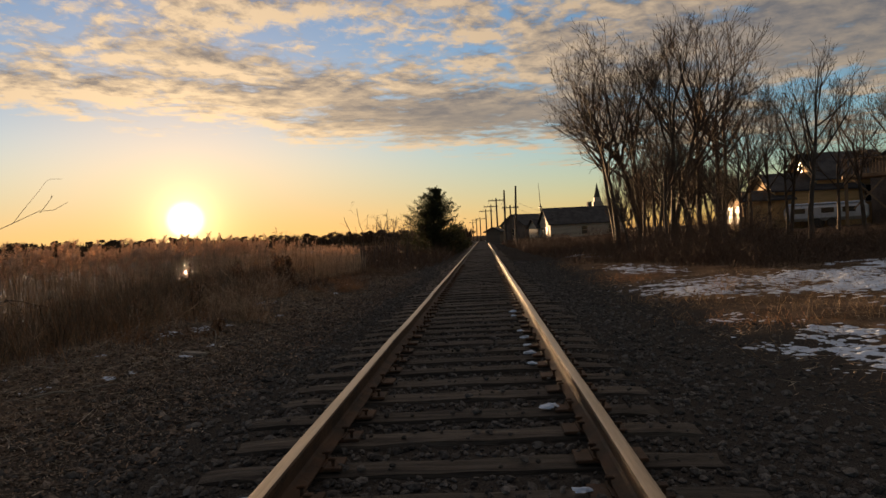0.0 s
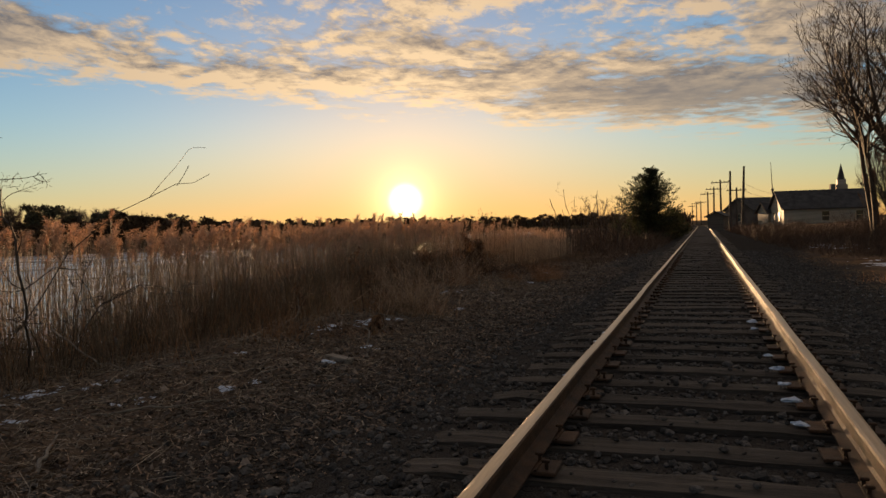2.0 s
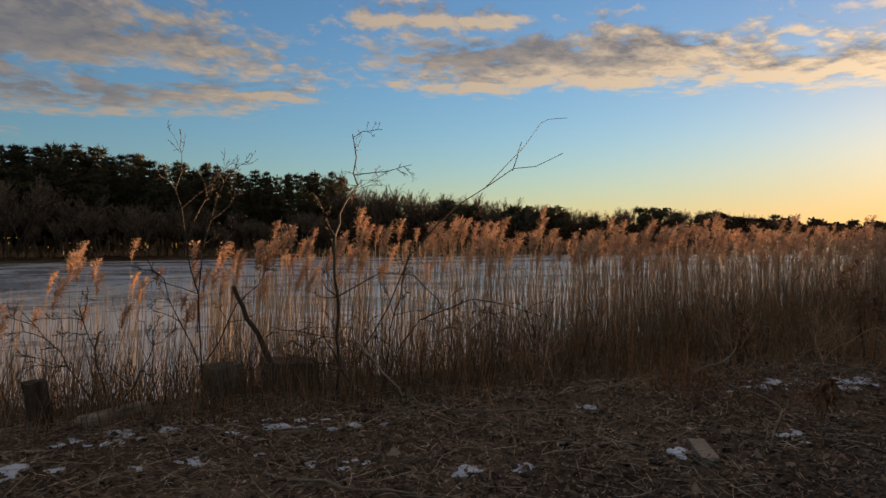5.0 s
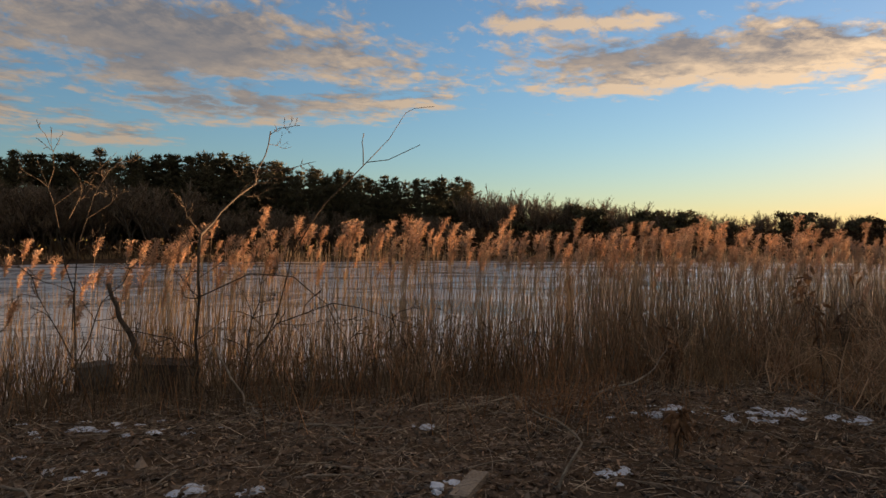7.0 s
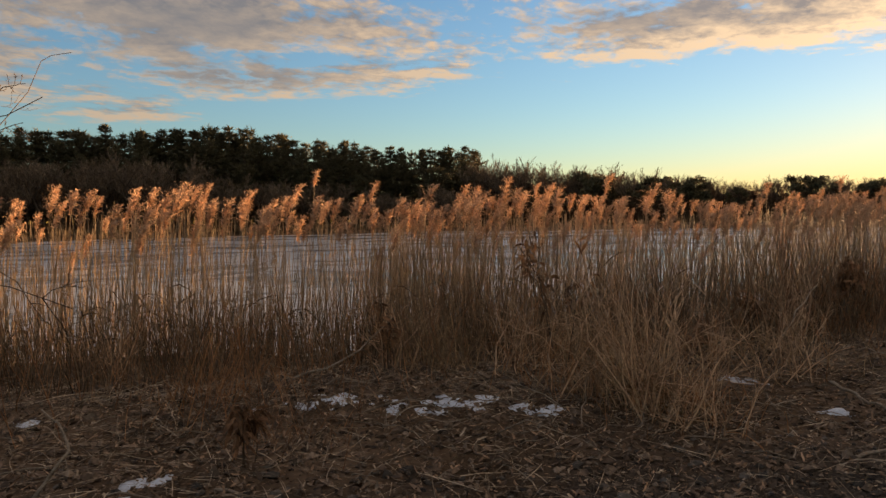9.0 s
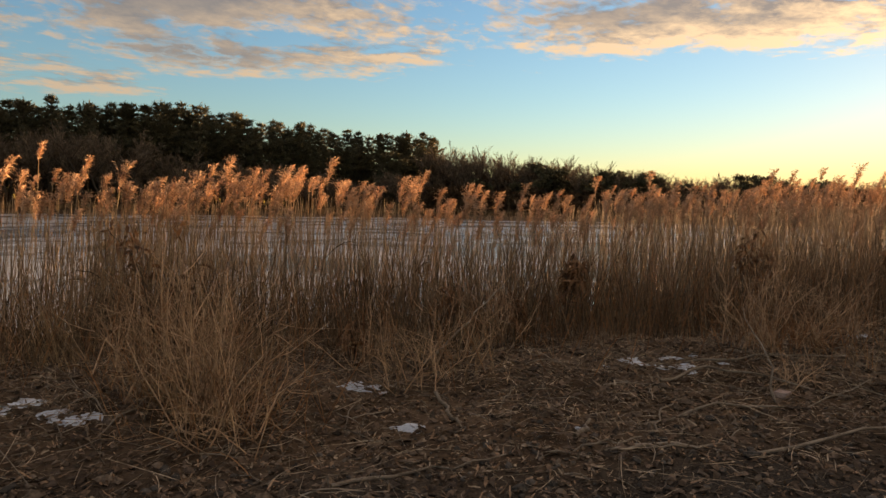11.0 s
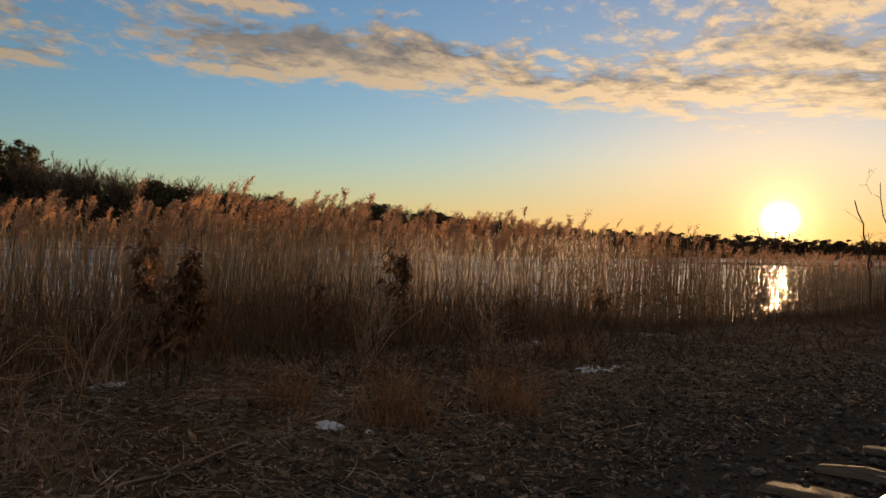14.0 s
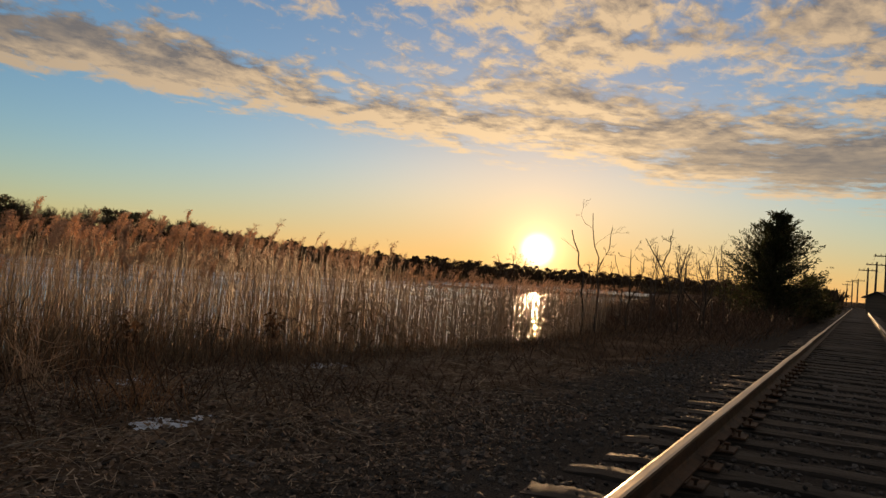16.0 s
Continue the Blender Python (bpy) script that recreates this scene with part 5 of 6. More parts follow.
# ---- woods across the pond ----
def pine_meshes(seed, H=12.0):
    r = np.random.default_rng(seed)
    trunk = np.array([(0.1 * sin(i + seed), 0.1 * cos(2 * i), H * i / 7) for i in range(8)])
    limbs, c, w, big = [], [], [], []
    s = 0.14
    while s < 1.0:
        reach = np.interp(s, [0.12, 0.3, 0.55, 0.8, 0.93, 1.0], [1.5, 2.2, 2.1, 1.5, 0.8, 0.15]) * r.choice([1.15, 0.9, 0.35])
        turn = r.uniform(0, 2 * pi)
        for j in range(4):
            a, L = turn + j * pi / 2 + r.normal(0, 0.4), reach * r.uniform(0.5, 1.2)
            d = np.array([cos(a), sin(a), r.uniform(-0.08, 0.22) + 0.45 * s * s])
            q = np.array([0, 0, s * H])
            limbs.append(([q + d * L * k / 4 for k in range(5)], [0.05 * (1 - 0.2 * k) for k in range(5)]))
            for f in np.linspace(0.15, 1.05, max(3, int(L * 4.5))):
                for _ in range(10):
                    side = np.array([-sin(a), cos(a), 0]) * r.normal(0, 0.30 * (1.2 - f) + 0.05)
                    c.append(q + d * L * f + side + np.array([0, 0, r.uniform(-0.08, 0.14)]))
                    w.append(unit(d * 0.9 + r.normal(0, 0.45, 3) + np.array([0, 0, 0.3])))
                    big.append(1.0 if f > 0.6 else 1.5)
        s += r.uniform(0.03, 0.06)
    for f in np.linspace(0, 1, 36):
        c.append(np.array([r.normal(0, 0.22 * (1 - f)), r.normal(0, 0.22 * (1 - f)), H * (0.90 + 0.13 * f)]))
        w.append(unit(np.array([r.normal(0, 0.5), r.normal(0, 0.5), 1.0])))
        big.append(0.9)
    c, w, big = np.array(c), np.array(w), np.array(big)
    p = bent(c, w, r.uniform(0.2, 0.44, len(c)) * big, np.full(len(c), 0.1), 2)
    wd = np.array([1, 0.1])[None] * (r.uniform(0.06, 0.13, len(c)) * big)[:, None]
    tm = to_mesh("trunk", [(*tubes([trunk], [np.linspace(0.2, 0.04, 8)], 6), 0), (*ribbons([l[0] for l in limbs], np.array([l[1] for l in limbs]) * 2), 0)], [M["bark"]], True)
    return tm, to_mesh("crown", [(*ribbons(p, wd), 0)], [M["needle"]])


def oak_meshes(seed, H=8.0, low=0.5, per=150, size=1.0, mat="needle"):
    """A round-headed tree of dense small foliage."""
    r = np.random.default_rng(seed)
    if low > 0.3:
        blobs = [(np.array([r.normal(0, 1.3), r.normal(0, 1.3), H * r.uniform(low, 0.9)]), r.uniform(0.7, 1.3)) for _ in range(11)]
    else:
        blobs = [(np.array([r.normal(0, 1.5), r.normal(0, 1.5), H * (0.06 + 0.84 * (i / 14) ** 1.2)]), r.uniform(0.8, 1.6) * (1.35 - 0.6 * i / 14)) for i in range(15)]
    c = np.concatenate([b[None] + unit(r.normal(size=(per, 3))) * (r.random((per, 1)) ** 0.4) * s * np.array([1.1, 1.1, 0.6]) for b, s in blobs])
    p = bent(c, unit(r.normal(size=(len(c), 3)) + np.array([0, 0, 0.4])), r.uniform(0.25, 0.5, len(c)) * size, np.zeros(len(c)), 2)
    wd = np.array([1, 0.4])[None] * r.uniform(0.16, 0.32, len(c))[:, None] * size
    limbs = [([np.array([0, 0, H * 0.25]) + (b - np.array([0, 0, H * 0.25])) * k / 4 for k in range(5)], [0.1, 0.08, 0.06, 0.04, 0.03]) for b, s in blobs]
    limbs.append(([np.array([0, 0, -0.3 + H * 0.2 * k]) for k in range(5)], [0.2, 0.17, 0.14, 0.1, 0.05]))
    tm = to_mesh("trunk", [(*tubes(*[np.array([l[i] for l in limbs]) for i in (0, 1)]), 0)], [M["bark"]], True)
    return tm, to_mesh("crown", [(*ribbons(p, wd), 0)], [M[mat]])


PINES = [pine_meshes(s) for s in (1, 2, 3, 4, 6)]
OAKS = [oak_meshes(s) for s in (5, 6)]
DOMES = [oak_meshes(s, 8.0, 0.1, 60, 1.5, "scrub") for s in (15, 16, 17)]
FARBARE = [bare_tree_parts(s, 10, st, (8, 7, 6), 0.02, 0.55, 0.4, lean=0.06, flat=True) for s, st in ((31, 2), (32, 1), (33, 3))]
CREST_AZ = [0, 10, 16, 21, 26, 31, 34, 38, 44, 48, 51, 55, 59, 61, 64, 66, 67, 70, 73, 74.5, 77, 81, 85, 88.6, 92, 98, 103, 106, 125, 150]
CREST_EL = [0.9, 1.0, 1.0, 1.0, 1.2, 1.35, 1.3, 1.5, 1.95, 2.4, 2.65, 2.8, 3.25, 3.35, 3.8, 3.95, 4.0, 4.35, 4.7, 4.9, 5.2, 5.0, 5.6, 5.9, 6.5, 6.7, 6.4, 6.0, 6.0, 6.0]


def crest(az, d):
    return d * tan(radians(float(np.interp(az, CREST_AZ, CREST_EL)))) + 1.1


def set_tree(az, d, h, meshes, unit_h, name, label, group, wide=1.0):
    a = radians(az)
    x, y = -sin(a) * d, 6 + cos(a) * d
    z = z_at(x, y)
    if z < WATER:
        return
    names = ("trunk", "crown")
    s = (h - z) / unit_h
    tree_thing(name, label, meshes, pose(x, y, z - 0.05, 0, 0, rw.uniform(0, 360)) @ Matrix.Diagonal((s * wide, s * wide, s, 1)), "tree", group, names)


rw = np.random.default_rng(77)
for az in np.arange(74.8, 128, 0.5):
    for row in range(3):
        d = float(shore(az)) + 9 + row * 8 + rw.uniform(0, 5)
        if row == 0 or (row == 1 and az > 97 and rw.random() < 0.5):
            k = rw.uniform(0.3, 0.62) if az < 97 else rw.uniform(0.5, 0.85)
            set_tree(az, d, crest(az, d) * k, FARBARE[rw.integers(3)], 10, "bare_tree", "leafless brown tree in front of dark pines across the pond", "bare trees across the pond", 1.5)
        else:
            k = rw.uniform(0.75, 1.0) if row == 1 else rw.uniform(0.96, 1.1)
            set_tree(az + rw.uniform(-0.3, 0.3), d, crest(az, d) * k, PINES[rw.integers(5)], 12, "pine_tree", "dark pine in the wood across the frozen pond", "pines across the pond", rw.uniform(0.9, 1.35))
for az in np.arange(42, 75, 0.42):
    d = float(shore(az)) + 10 + rw.uniform(0, 16)
    set_tree(az, d, crest(az, d) * rw.uniform(0.88, 1.06), FARBARE[rw.integers(3)], 10, "bare_tree", "leafless tree on the far shore", "bare trees across the pond", 1.2)
    for back in (0, 12):
        d = float(shore(az)) + 6 + back + rw.uniform(0, 4)
        set_tree(az + back * 0.02, d, crest(az, d) * (rw.uniform(0.5, 0.74) if az < 55 or back else rw.uniform(0.34, 0.5)), DOMES[rw.integers(3)], 8.2, "shore_tree", "low dense dark shrub tree on the far shore", "dense trees across the pond", 1.2)
for az, k, v in [(65.9, 1.0, 0), (65.2, 0.9, 1), (60.9, 1.0, 1), (60.2, 0.9, 0), (59.2, 0.98, 0), (58.3, 0.9, 1), (55.5, 0.8, 0), (51.3, 1.1, 1), (49.8, 1.1, 0), (47.3, 1.05, 0), (46.2, 1.0, 1), (62.7, 0.85, 0), (68, 0.6, 1), (71, 0.6, 0)]:
    d = float(shore(az)) + 12
    set_tree(az, d, crest(az, d) * k, OAKS[v], 8.2, "round_pine", "round-headed dark evergreen on the far shore", "round evergreens across the pond")
for az in np.arange(1.5, 46, 0.24):
    d = float(shore(az)) + 8 + rw.uniform(0, 30)
    h = crest(az, d) * rw.uniform(0.72, 1.0)
    if rw.random() < 0.25:
        set_tree(az, d, h, FARBARE[rw.integers(3)], 10, "bare_tree", "leafless tree on the far shore", "bare trees across the pond", 1.2)
    else:
        set_tree(az, d, h, DOMES[rw.integers(3)], 8.2, "shore_tree", "low dense dark tree on the far shore", "dense trees across the pond", 1.5)


for i in range(20):
    az, d = -10.8 - 0.42 * i + 0.3 * sin(5 * i), 44 + 14 * ((i * 37) % 10) / 10
    x, y = polar(az, d)
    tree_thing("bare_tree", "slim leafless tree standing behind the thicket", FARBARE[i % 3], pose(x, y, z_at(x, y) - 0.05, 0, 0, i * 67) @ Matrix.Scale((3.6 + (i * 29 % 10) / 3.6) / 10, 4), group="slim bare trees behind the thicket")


def build_far_scrub():
    """Tan marsh grass and brown scrub along the far shore."""
    n = 20000
    az = np.where(R.random(n) < 0.5, R.uniform(1, 46, n), R.uniform(1, 128, n))
    d = np.interp(az, SHORE_AZ, SHORE_D) + R.uniform(0, 1, n) ** 1.5 * 26 - 1
    a = np.radians(az)
    x, y = -np.sin(a) * d, 6 + np.cos(a) * d
    z = height(x, y)
    ok = z > WATER - 0.1
    x, y, z, d, az = x[ok], y[ok], z[ok], d[ok], az[ok]
    n = len(x)
    front = d - np.interp(az, SHORE_AZ, SHORE_D) < 5
    w = unit(np.stack([R.normal(0, 0.25, n), R.normal(0, 0.25, n), np.ones(n)], -1))
    ln = np.where(front, R.uniform(0.5, 1.3, n), R.uniform(1.0, 3.6, n))
    p = bent(np.stack([x, y, z - 0.05], -1), w, ln, R.uniform(0, 0.25, n), 3)
    wd = np.array([1, 0.8, 0.3])[None] * np.where(front, R.uniform(0.10, 0.25, n), R.uniform(0.15, 0.6, n))[:, None]
    s = part("marsh_grass", to_mesh("marsh_grass", [(*ribbons(p[front], wd[front]), 0)], [M["marsh"]]))
    tagged(s, "strip of tan marsh grass along the far shore", "grass", kind="stuff")
    s = part("far_scrub", to_mesh("far_scrub", [(*ribbons(p[~front], wd[~front]), 0)], [M["scrub"]]))
    tagged(s, "brown leafless scrub under the far trees", "scrub", kind="stuff")


build_far_scrub()


def build_bank_brush():
    """Low dark brush on the bank further along the track."""
    n = 21000
    y = 14 + 66 * R.random(n) ** 1.15
    x = np.interp(y, [14, 20, 28, 40, 75], [-3.8, -2.7, -1.9, -1.7, -2.0]) - R.beta(1.1, 1.4, n) * np.interp(y, [16, 30, 75], [2.5, 6.5, 10])
    right = R.random(n) < 0.34
    keep = right | (x > bank(y) - 0.2)
    y = np.where(right, 22 + 70 * R.random(n), y)
    x = np.where(right, np.interp(y, [22, 40, 90], [3.4, 2.7, 2.4]) + R.random(n) * np.interp(y, [22, 90], [1.5, 8]), x)
    b = np.stack([x, y, np.maximum(height(x, y), -0.7) - 0.03], -1)
    a = R.uniform(0, 2 * pi, n)
    w = unit(np.stack([np.cos(a) * 0.5, np.sin(a) * 0.5, R.uniform(0.4, 1.4, n)], -1))
    ln = R.uniform(0.25, 0.9, n) * np.where(right, 0.75 * np.interp(y, [16, 24, 30, 75], [0.6, 1.1, 1.6, 2.0]), np.interp(y, [16, 20, 27, 34, 75], [0.5, 0.32, 0.36, 1.3, 2.0]))
    p = bent(b, w, ln, R.uniform(0, 0.5, n), 4)
    rad = np.linspace(1, 0.3, 4)[None] * R.uniform(0.003, 0.008, n)[:, None] * np.interp(y, [16, 75], [1, 2.5])[:, None]
    t = part("bank_brush", to_mesh("bank_brush", [(*ribbons(p[keep], rad[keep] * 2), 0)], [M["brush"]]))
    tagged(t, "low dark brush along the track bank", "brush", kind="stuff")


build_bank_brush()


# ---- dried weeds and grass clumps near the track ----
def weed(x, y, H, seed, leaves=60, label="dark withered weed with curled brown leaves"):
    r = np.random.default_rng(seed)
    t = new("withered_weed")
    z = z_at(x, y)
    t.matrix_basis = pose(x, y, z)
    out = []
    for s in range(3):
        a = r.uniform(0, 2 * pi)
        grow(r, (0.03 * cos(a), 0.03 * sin(a), -0.03), (0.12 * cos(a), 0.12 * sin(a), 1), H * r.uniform(0.7, 1), 0.005, 0, out, 0.2, 0.55, (6, 2), 0.08, 5, 0.34)
    part("stalk", wood_mesh("stalk", out, least=0.0016, thick=9), t)
    leaves *= 2
    pts = np.array([o[0] for o in out])
    k, f = r.integers(0, len(pts), leaves), r.uniform(0, 3.99, leaves)
    i = f.astype(int)
    b = pts[k, i] + (pts[k, i + 1] - pts[k, i]) * (f - i)[:, None] + r.normal(0, 0.018, (leaves, 3))
    b = b[b[:, 2] > H * 0.22]
    n = len(b)
    w = unit(r.normal(size=(n, 3)) + np.array([0, 0, -0.5]))
    p = bent(b, w, r.uniform(0.03, 0.085, n), r.uniform(0, 0.8, n), 4)
    wd = np.array([0.3, 1, 0.9, 0.1])[None] * r.uniform(0.010, 0.028, n)[:, None]
    tagged(part("foliage", to_mesh("foliage", [(*ribbons(p, wd), 0)], [M["leaf"]]), t), "curled dark brown leaves", kind="stuff")
    tagged(t, label, "weed", "withered weeds")


for i, (x, y, h, n) in enumerate([(-4.2, 13.1, 0.88, 420), (-4.42, 13.28, 0.72, 260), (-4.05, 12.95, 0.45, 150), (-4.95, 10.54, 0.62, 120), (-4.8, 10.1, 0.34, 60), (-4.1, 7.88, 0.8, 45), (-4.9, 15.4, 0.85, 200),
                                  (-4.8, 12.1, 0.72, 90), (-4.85, 9.7, 0.36, 50), (-4.5, 6.9, 0.4, 40), (-5.2, 17.2, 0.45, 60), (-5.7, 19.5, 0.45, 60), (-4.3, 8.9, 0.25, 30), (-4.9, 14.6, 0.5, 80), (-3.15, 6.1, 0.26, 60)]):
    weed(x, y, h, 300 + i, n)


def twig_shrub(x, y, H, stems, seed, spread, mat="shrub", label="tangled leafless shrub with many fine reddish twigs"):
    """Thin arching stems from one root, each with forked side twigs."""
    r = np.random.default_rng(seed)
    t = new("twig_shrub")
    t.matrix_basis = pose(x, y, z_at(x, y))
    main, fine = [], []
    for k in range(stems):
        a = r.uniform(0, 2 * pi)
        out = r.uniform(0.1, 1.0) * spread
        root = (r.normal(0, 0.09), r.normal(0, 0.09), -0.03)
        grow(r, root, (cos(a) * out, sin(a) * out, 1), H * r.uniform(0.55, 1.1), r.uniform(0.003, 0.006), 9, main, -0.25 * out, 0.6, (), 0.16, 6)
        pts = main[-1][0]
        for _ in range(4):
            i = r.integers(1, 5)
            d = unit(pts[i + 1] - pts[i])
            grow(r, pts[i], unit(d + r.normal(0, 0.55, 3)), H * r.uniform(0.15, 0.4), 0.0022, 0, fine, 0.1, 0.7, (2,), 0.16, 5, 0.6)
    P, Q = np.array([m[0] for m in main]), np.array([m[1] for m in main])
    tagged(part("stem_mass", to_mesh("stem_mass", [(*tubes(P, Q), 0)], [M[mat]], True), t), kind="stuff")
    P, Q = np.array([m[0] for m in fine]), np.maximum(np.array([m[1] for m in fine]), 0.0009)
    tagged(part("twig_mass", to_mesh("twig_mass", [(*tubes(P, Q), 0)], [M[mat]], True), t), kind="stuff")
    tagged(t, label, "shrub", "leafless shrubs")


for i, (x, y, h, n, sp) in enumerate([(-3.5, 8.12, 0.82, 50, 0.55), (-3.2, 8.25, 0.5, 26, 1.2), (-3.8, 7.9, 0.6, 20, 0.8), (-4.75, 9.95, 0.62, 20, 0.5), (-4.1, 9.4, 0.55, 14, 0.9), (-3.75, 9.15, 0.4, 14, 1.2),
                                      (-4.1, 11.6, 0.62, 30, 0.5), (-4.0, 12.0, 0.55, 24, 0.8), (-4.4, 7.7, 0.6, 22, 0.7), (-4.3, 9.0, 0.4, 12, 0.9), (-4.5, 12.8, 0.6, 16, 0.6), (-3.45, 11.3, 0.3, 16, 1.3),
                                      (-4.6, 6.9, 0.55, 14, 0.7), (-4.9, 5.2, 0.5, 14, 0.8), (-4.7, 14.9, 0.6, 18, 0.6), (-4.4, 16.0, 0.5, 16, 0.7), (4.2, 9.9, 0.45, 16, 0.8)]):
    twig_shrub(x, y, h, n, 700 + i, sp)


def grass_clump(x, y, H, n, spread, mat, label, up=(0.6, 1.8), sag=(0.05, 0.55)):
    v, f = tuft(n, 0 + x, y, spread, H, (0.0026, 0.0058), up, sag)
    g = part("grass_clump", to_mesh("grass_clump", [(v, f, 0)], [M[mat]]))
    tagged(g, label, "grass clump", "grass clumps", "stuff")


for x, y, h, n, s, mat in [(-3.55, 8.1, 0.66, 150, 0.16, "straw"), (-3.4, 8.25, 0.5, 130, 0.2, "redstraw"), (-4.55, 8.05, 0.62, 190, 0.09, "straw"), (-4.5, 7.25, 0.7, 170, 0.12, "straw"),
                           (-3.05, 13.85, 0.55, 260, 0.11, "redstraw"), (-3.55, 13.45, 0.42, 220, 0.10, "redstraw"), (-2.95, 14.6, 0.6, 240, 0.12, "redstraw"), (-4.1, 11.9, 0.6, 200, 0.2, "redstraw"),
                           (-4.2, 9.4, 0.5, 200, 0.25, "straw"), (-3.95, 7.9, 0.55, 150, 0.2, "redstraw"), (-4.4, 8.3, 0.55, 120, 0.12, "straw"), (-3.3, 12.1, 0.4, 120, 0.18, "straw"),
                           (-3.7, 16.2, 0.5, 150, 0.15, "redstraw"), (-4.1, 5.9, 0.5, 160, 0.2, "redstraw"), (-3.5, 6.3, 0.35, 140, 0.2, "leaf"), (3.4, 9.0, 0.3, 200, 0.4, "straw"), (4.6, 6.8, 0.35, 250, 0.5, "straw"),
                           (5.2, 10.6, 0.4, 250, 0.6, "straw"), (3.2, 6.0, 0.25, 180, 0.4, "redstraw"), (6.9, 5.6, 0.4, 250, 0.6, "straw"), (3.5, 14, 0.3, 200, 0.5, "redstraw")]:
    grass_clump(x, y, h, n, s, mat, "clump of " + {"straw": "pale dead grass", "redstraw": "rust-brown dead grass", "leaf": "dark matted dead weeds"}[mat] + " on the ground")


def stick(pts, r0, r1, seed, label="bare fallen stick lying on the bank", mat="wood"):
    r = np.random.default_rng(seed)
    pts = np.array(pts, float)
    s = np.linspace(0, 1, 10)
    q = np.stack([np.interp(s, np.linspace(0, 1, len(pts)), pts[:, c]) for c in range(3)], -1) + r.normal(0, 0.008, (10, 3))
    q[:, 2] += height(q[:, 0], q[:, 1]) + r0
    ob = part("stick", to_mesh("stick", [(*tubes([q], [np.linspace(r0, r1, 10)], 6), 0)], [M[mat]], True))
    tagged(ob, label, "stick", "fallen sticks")


for i, pts in enumerate([[(-3.0, 10.1, 0), (-3.15, 10.6, 0.02), (-3.1, 11.1, 0.0), (-3.3, 11.7, 0.03)], [(-3.9, 10.9, 0), (-3.8, 11.4, 0.05), (-3.75, 12.0, 0.02)], [(-3.2, 11.0, 0), (-3.5, 11.2, 0.1), (-3.9, 11.3, 0.32)],
                         [(-2.75, 9.9, 0), (-2.7, 10.3, 0.0), (-2.85, 10.5, 0.01)], [(-4.1, 9.3, 0), (-4.3, 9.6, 0.2), (-4.4, 9.9, 0.45)], [(-2.6, 8.6, 0), (-2.7, 9.3, 0.01)], [(-2.6, 10.4, 0), (-2.75, 11.4, 0.02), (-2.7, 12.0, 0)],
                         [(-4.4, 6.3, 0), (-4.3, 6.6, 0.1), (-4.5, 6.9, 0.3)], [(-3.4, 4.4, 0), (-3.2, 4.9, 0.0), (-3.3, 5.3, 0.01)], [(-2.85, 5.35, 0), (-2.9, 5.5, 0.2), (-3.1, 5.35, 0.3)], [(-2.9, 6.0, 0), (-2.6, 6.4, 0.0)],
                         [(-3.6, 2.9, 0), (-3.2, 3.2, 0.02), (-2.9, 3.6, 0)], [(-4.2, 4.2, 0), (-4.0, 4.5, 0.02), (-3.9, 5.0, 0)], [(-3.2, 14.0, 0), (-2.9, 14.3, 0.02)], [(-2.9, 12.2, 0), (-3.1, 13.0, 0.02)]]):
    stick(pts, 0.0085, 0.003, 500 + i)


for i, (pts, r0) in enumerate([([(-3.52, 10.5, 0.02), (-3.67, 10.91, 0.05), (-3.49, 11.2, 0.03), (-3.16, 11.45, 0.01)], 0.015), ([(-2.83, 9.66, 0), (-3.03, 9.83, 0.02)], 0.022), ([(-3.46, 9.2, 0.06), (-3.08, 9.23, 0)], 0.018),
                               ([(-2.69, 9.73, 0), (-2.66, 9.88, 0.02), (-2.71, 10.2, 0.0)], 0.011), ([(-2.85, 10.06, 0), (-3.09, 10.24, 0.03), (-3.26, 10.46, 0.02)], 0.010), ([(-3.16, 12.53, 0), (-2.84, 12.63, 0.01)], 0.010),
                               ([(-3.85, 13.1, 0), (-3.56, 13.37, 0.03), (-3.4, 13.75, 0.01)], 0.012), ([(-2.70, 9.42, 0), (-2.77, 9.95, 0.02)], 0.010), ([(-3.28, 7.65, 0), (-3.71, 7.86, 0.06), (-4.29, 8.24, 0.18)], 0.007),
                               ([(-3.3, 4.25, 0), (-3.18, 4.6, 0.01)], 0.012), ([(-3.1, 2.05, 0), (-3.4, 2.44, 0.02)], 0.02), ([(-4.9, 3.8, 0.35), (-4.7, 3.95, 0.1), (-4.46, 4.08, 0.0)], 0.014)]):
    stick(pts, r0 * 0.6, r0 * 0.35, 530 + i, "thick pale broken branch lying on the bank")


def chunk(name, label, x, y, size, mat, turn=0, tip=0, seed=0, category="log", z=0.0):
    """A rough hewn block with worn edges."""
    bm = bmesh.new()
    bmesh.ops.create_cube(bm, size=1.0)
    bmesh.ops.subdivide_edges(bm, edges=bm.edges, cuts=4, use_grid_fill=True)
    for v in bm.verts:
        k = max(abs(v.co.x), abs(v.co.y), abs(v.co.z)) / max(v.co.length, 1e-6)
        co = v.co * (0.88 + 0.12 * k)
        n = noise.noise(v.co * 3.1 + Vector((seed, 2, 1))) * 0.09
        v.co = Vector((co.x * size[0] * (1 + n), co.y * size[1] * (1 + n), co.z * size[2] * (1 + n)))
    ob = part(name, bm, None, "", [M[mat]])
    ob.matrix_basis = pose(x, y, z_at(x, y) + size[2] * 0.5 - 0.03 + z, tip, 0, turn)
    tagged(ob, label, category)


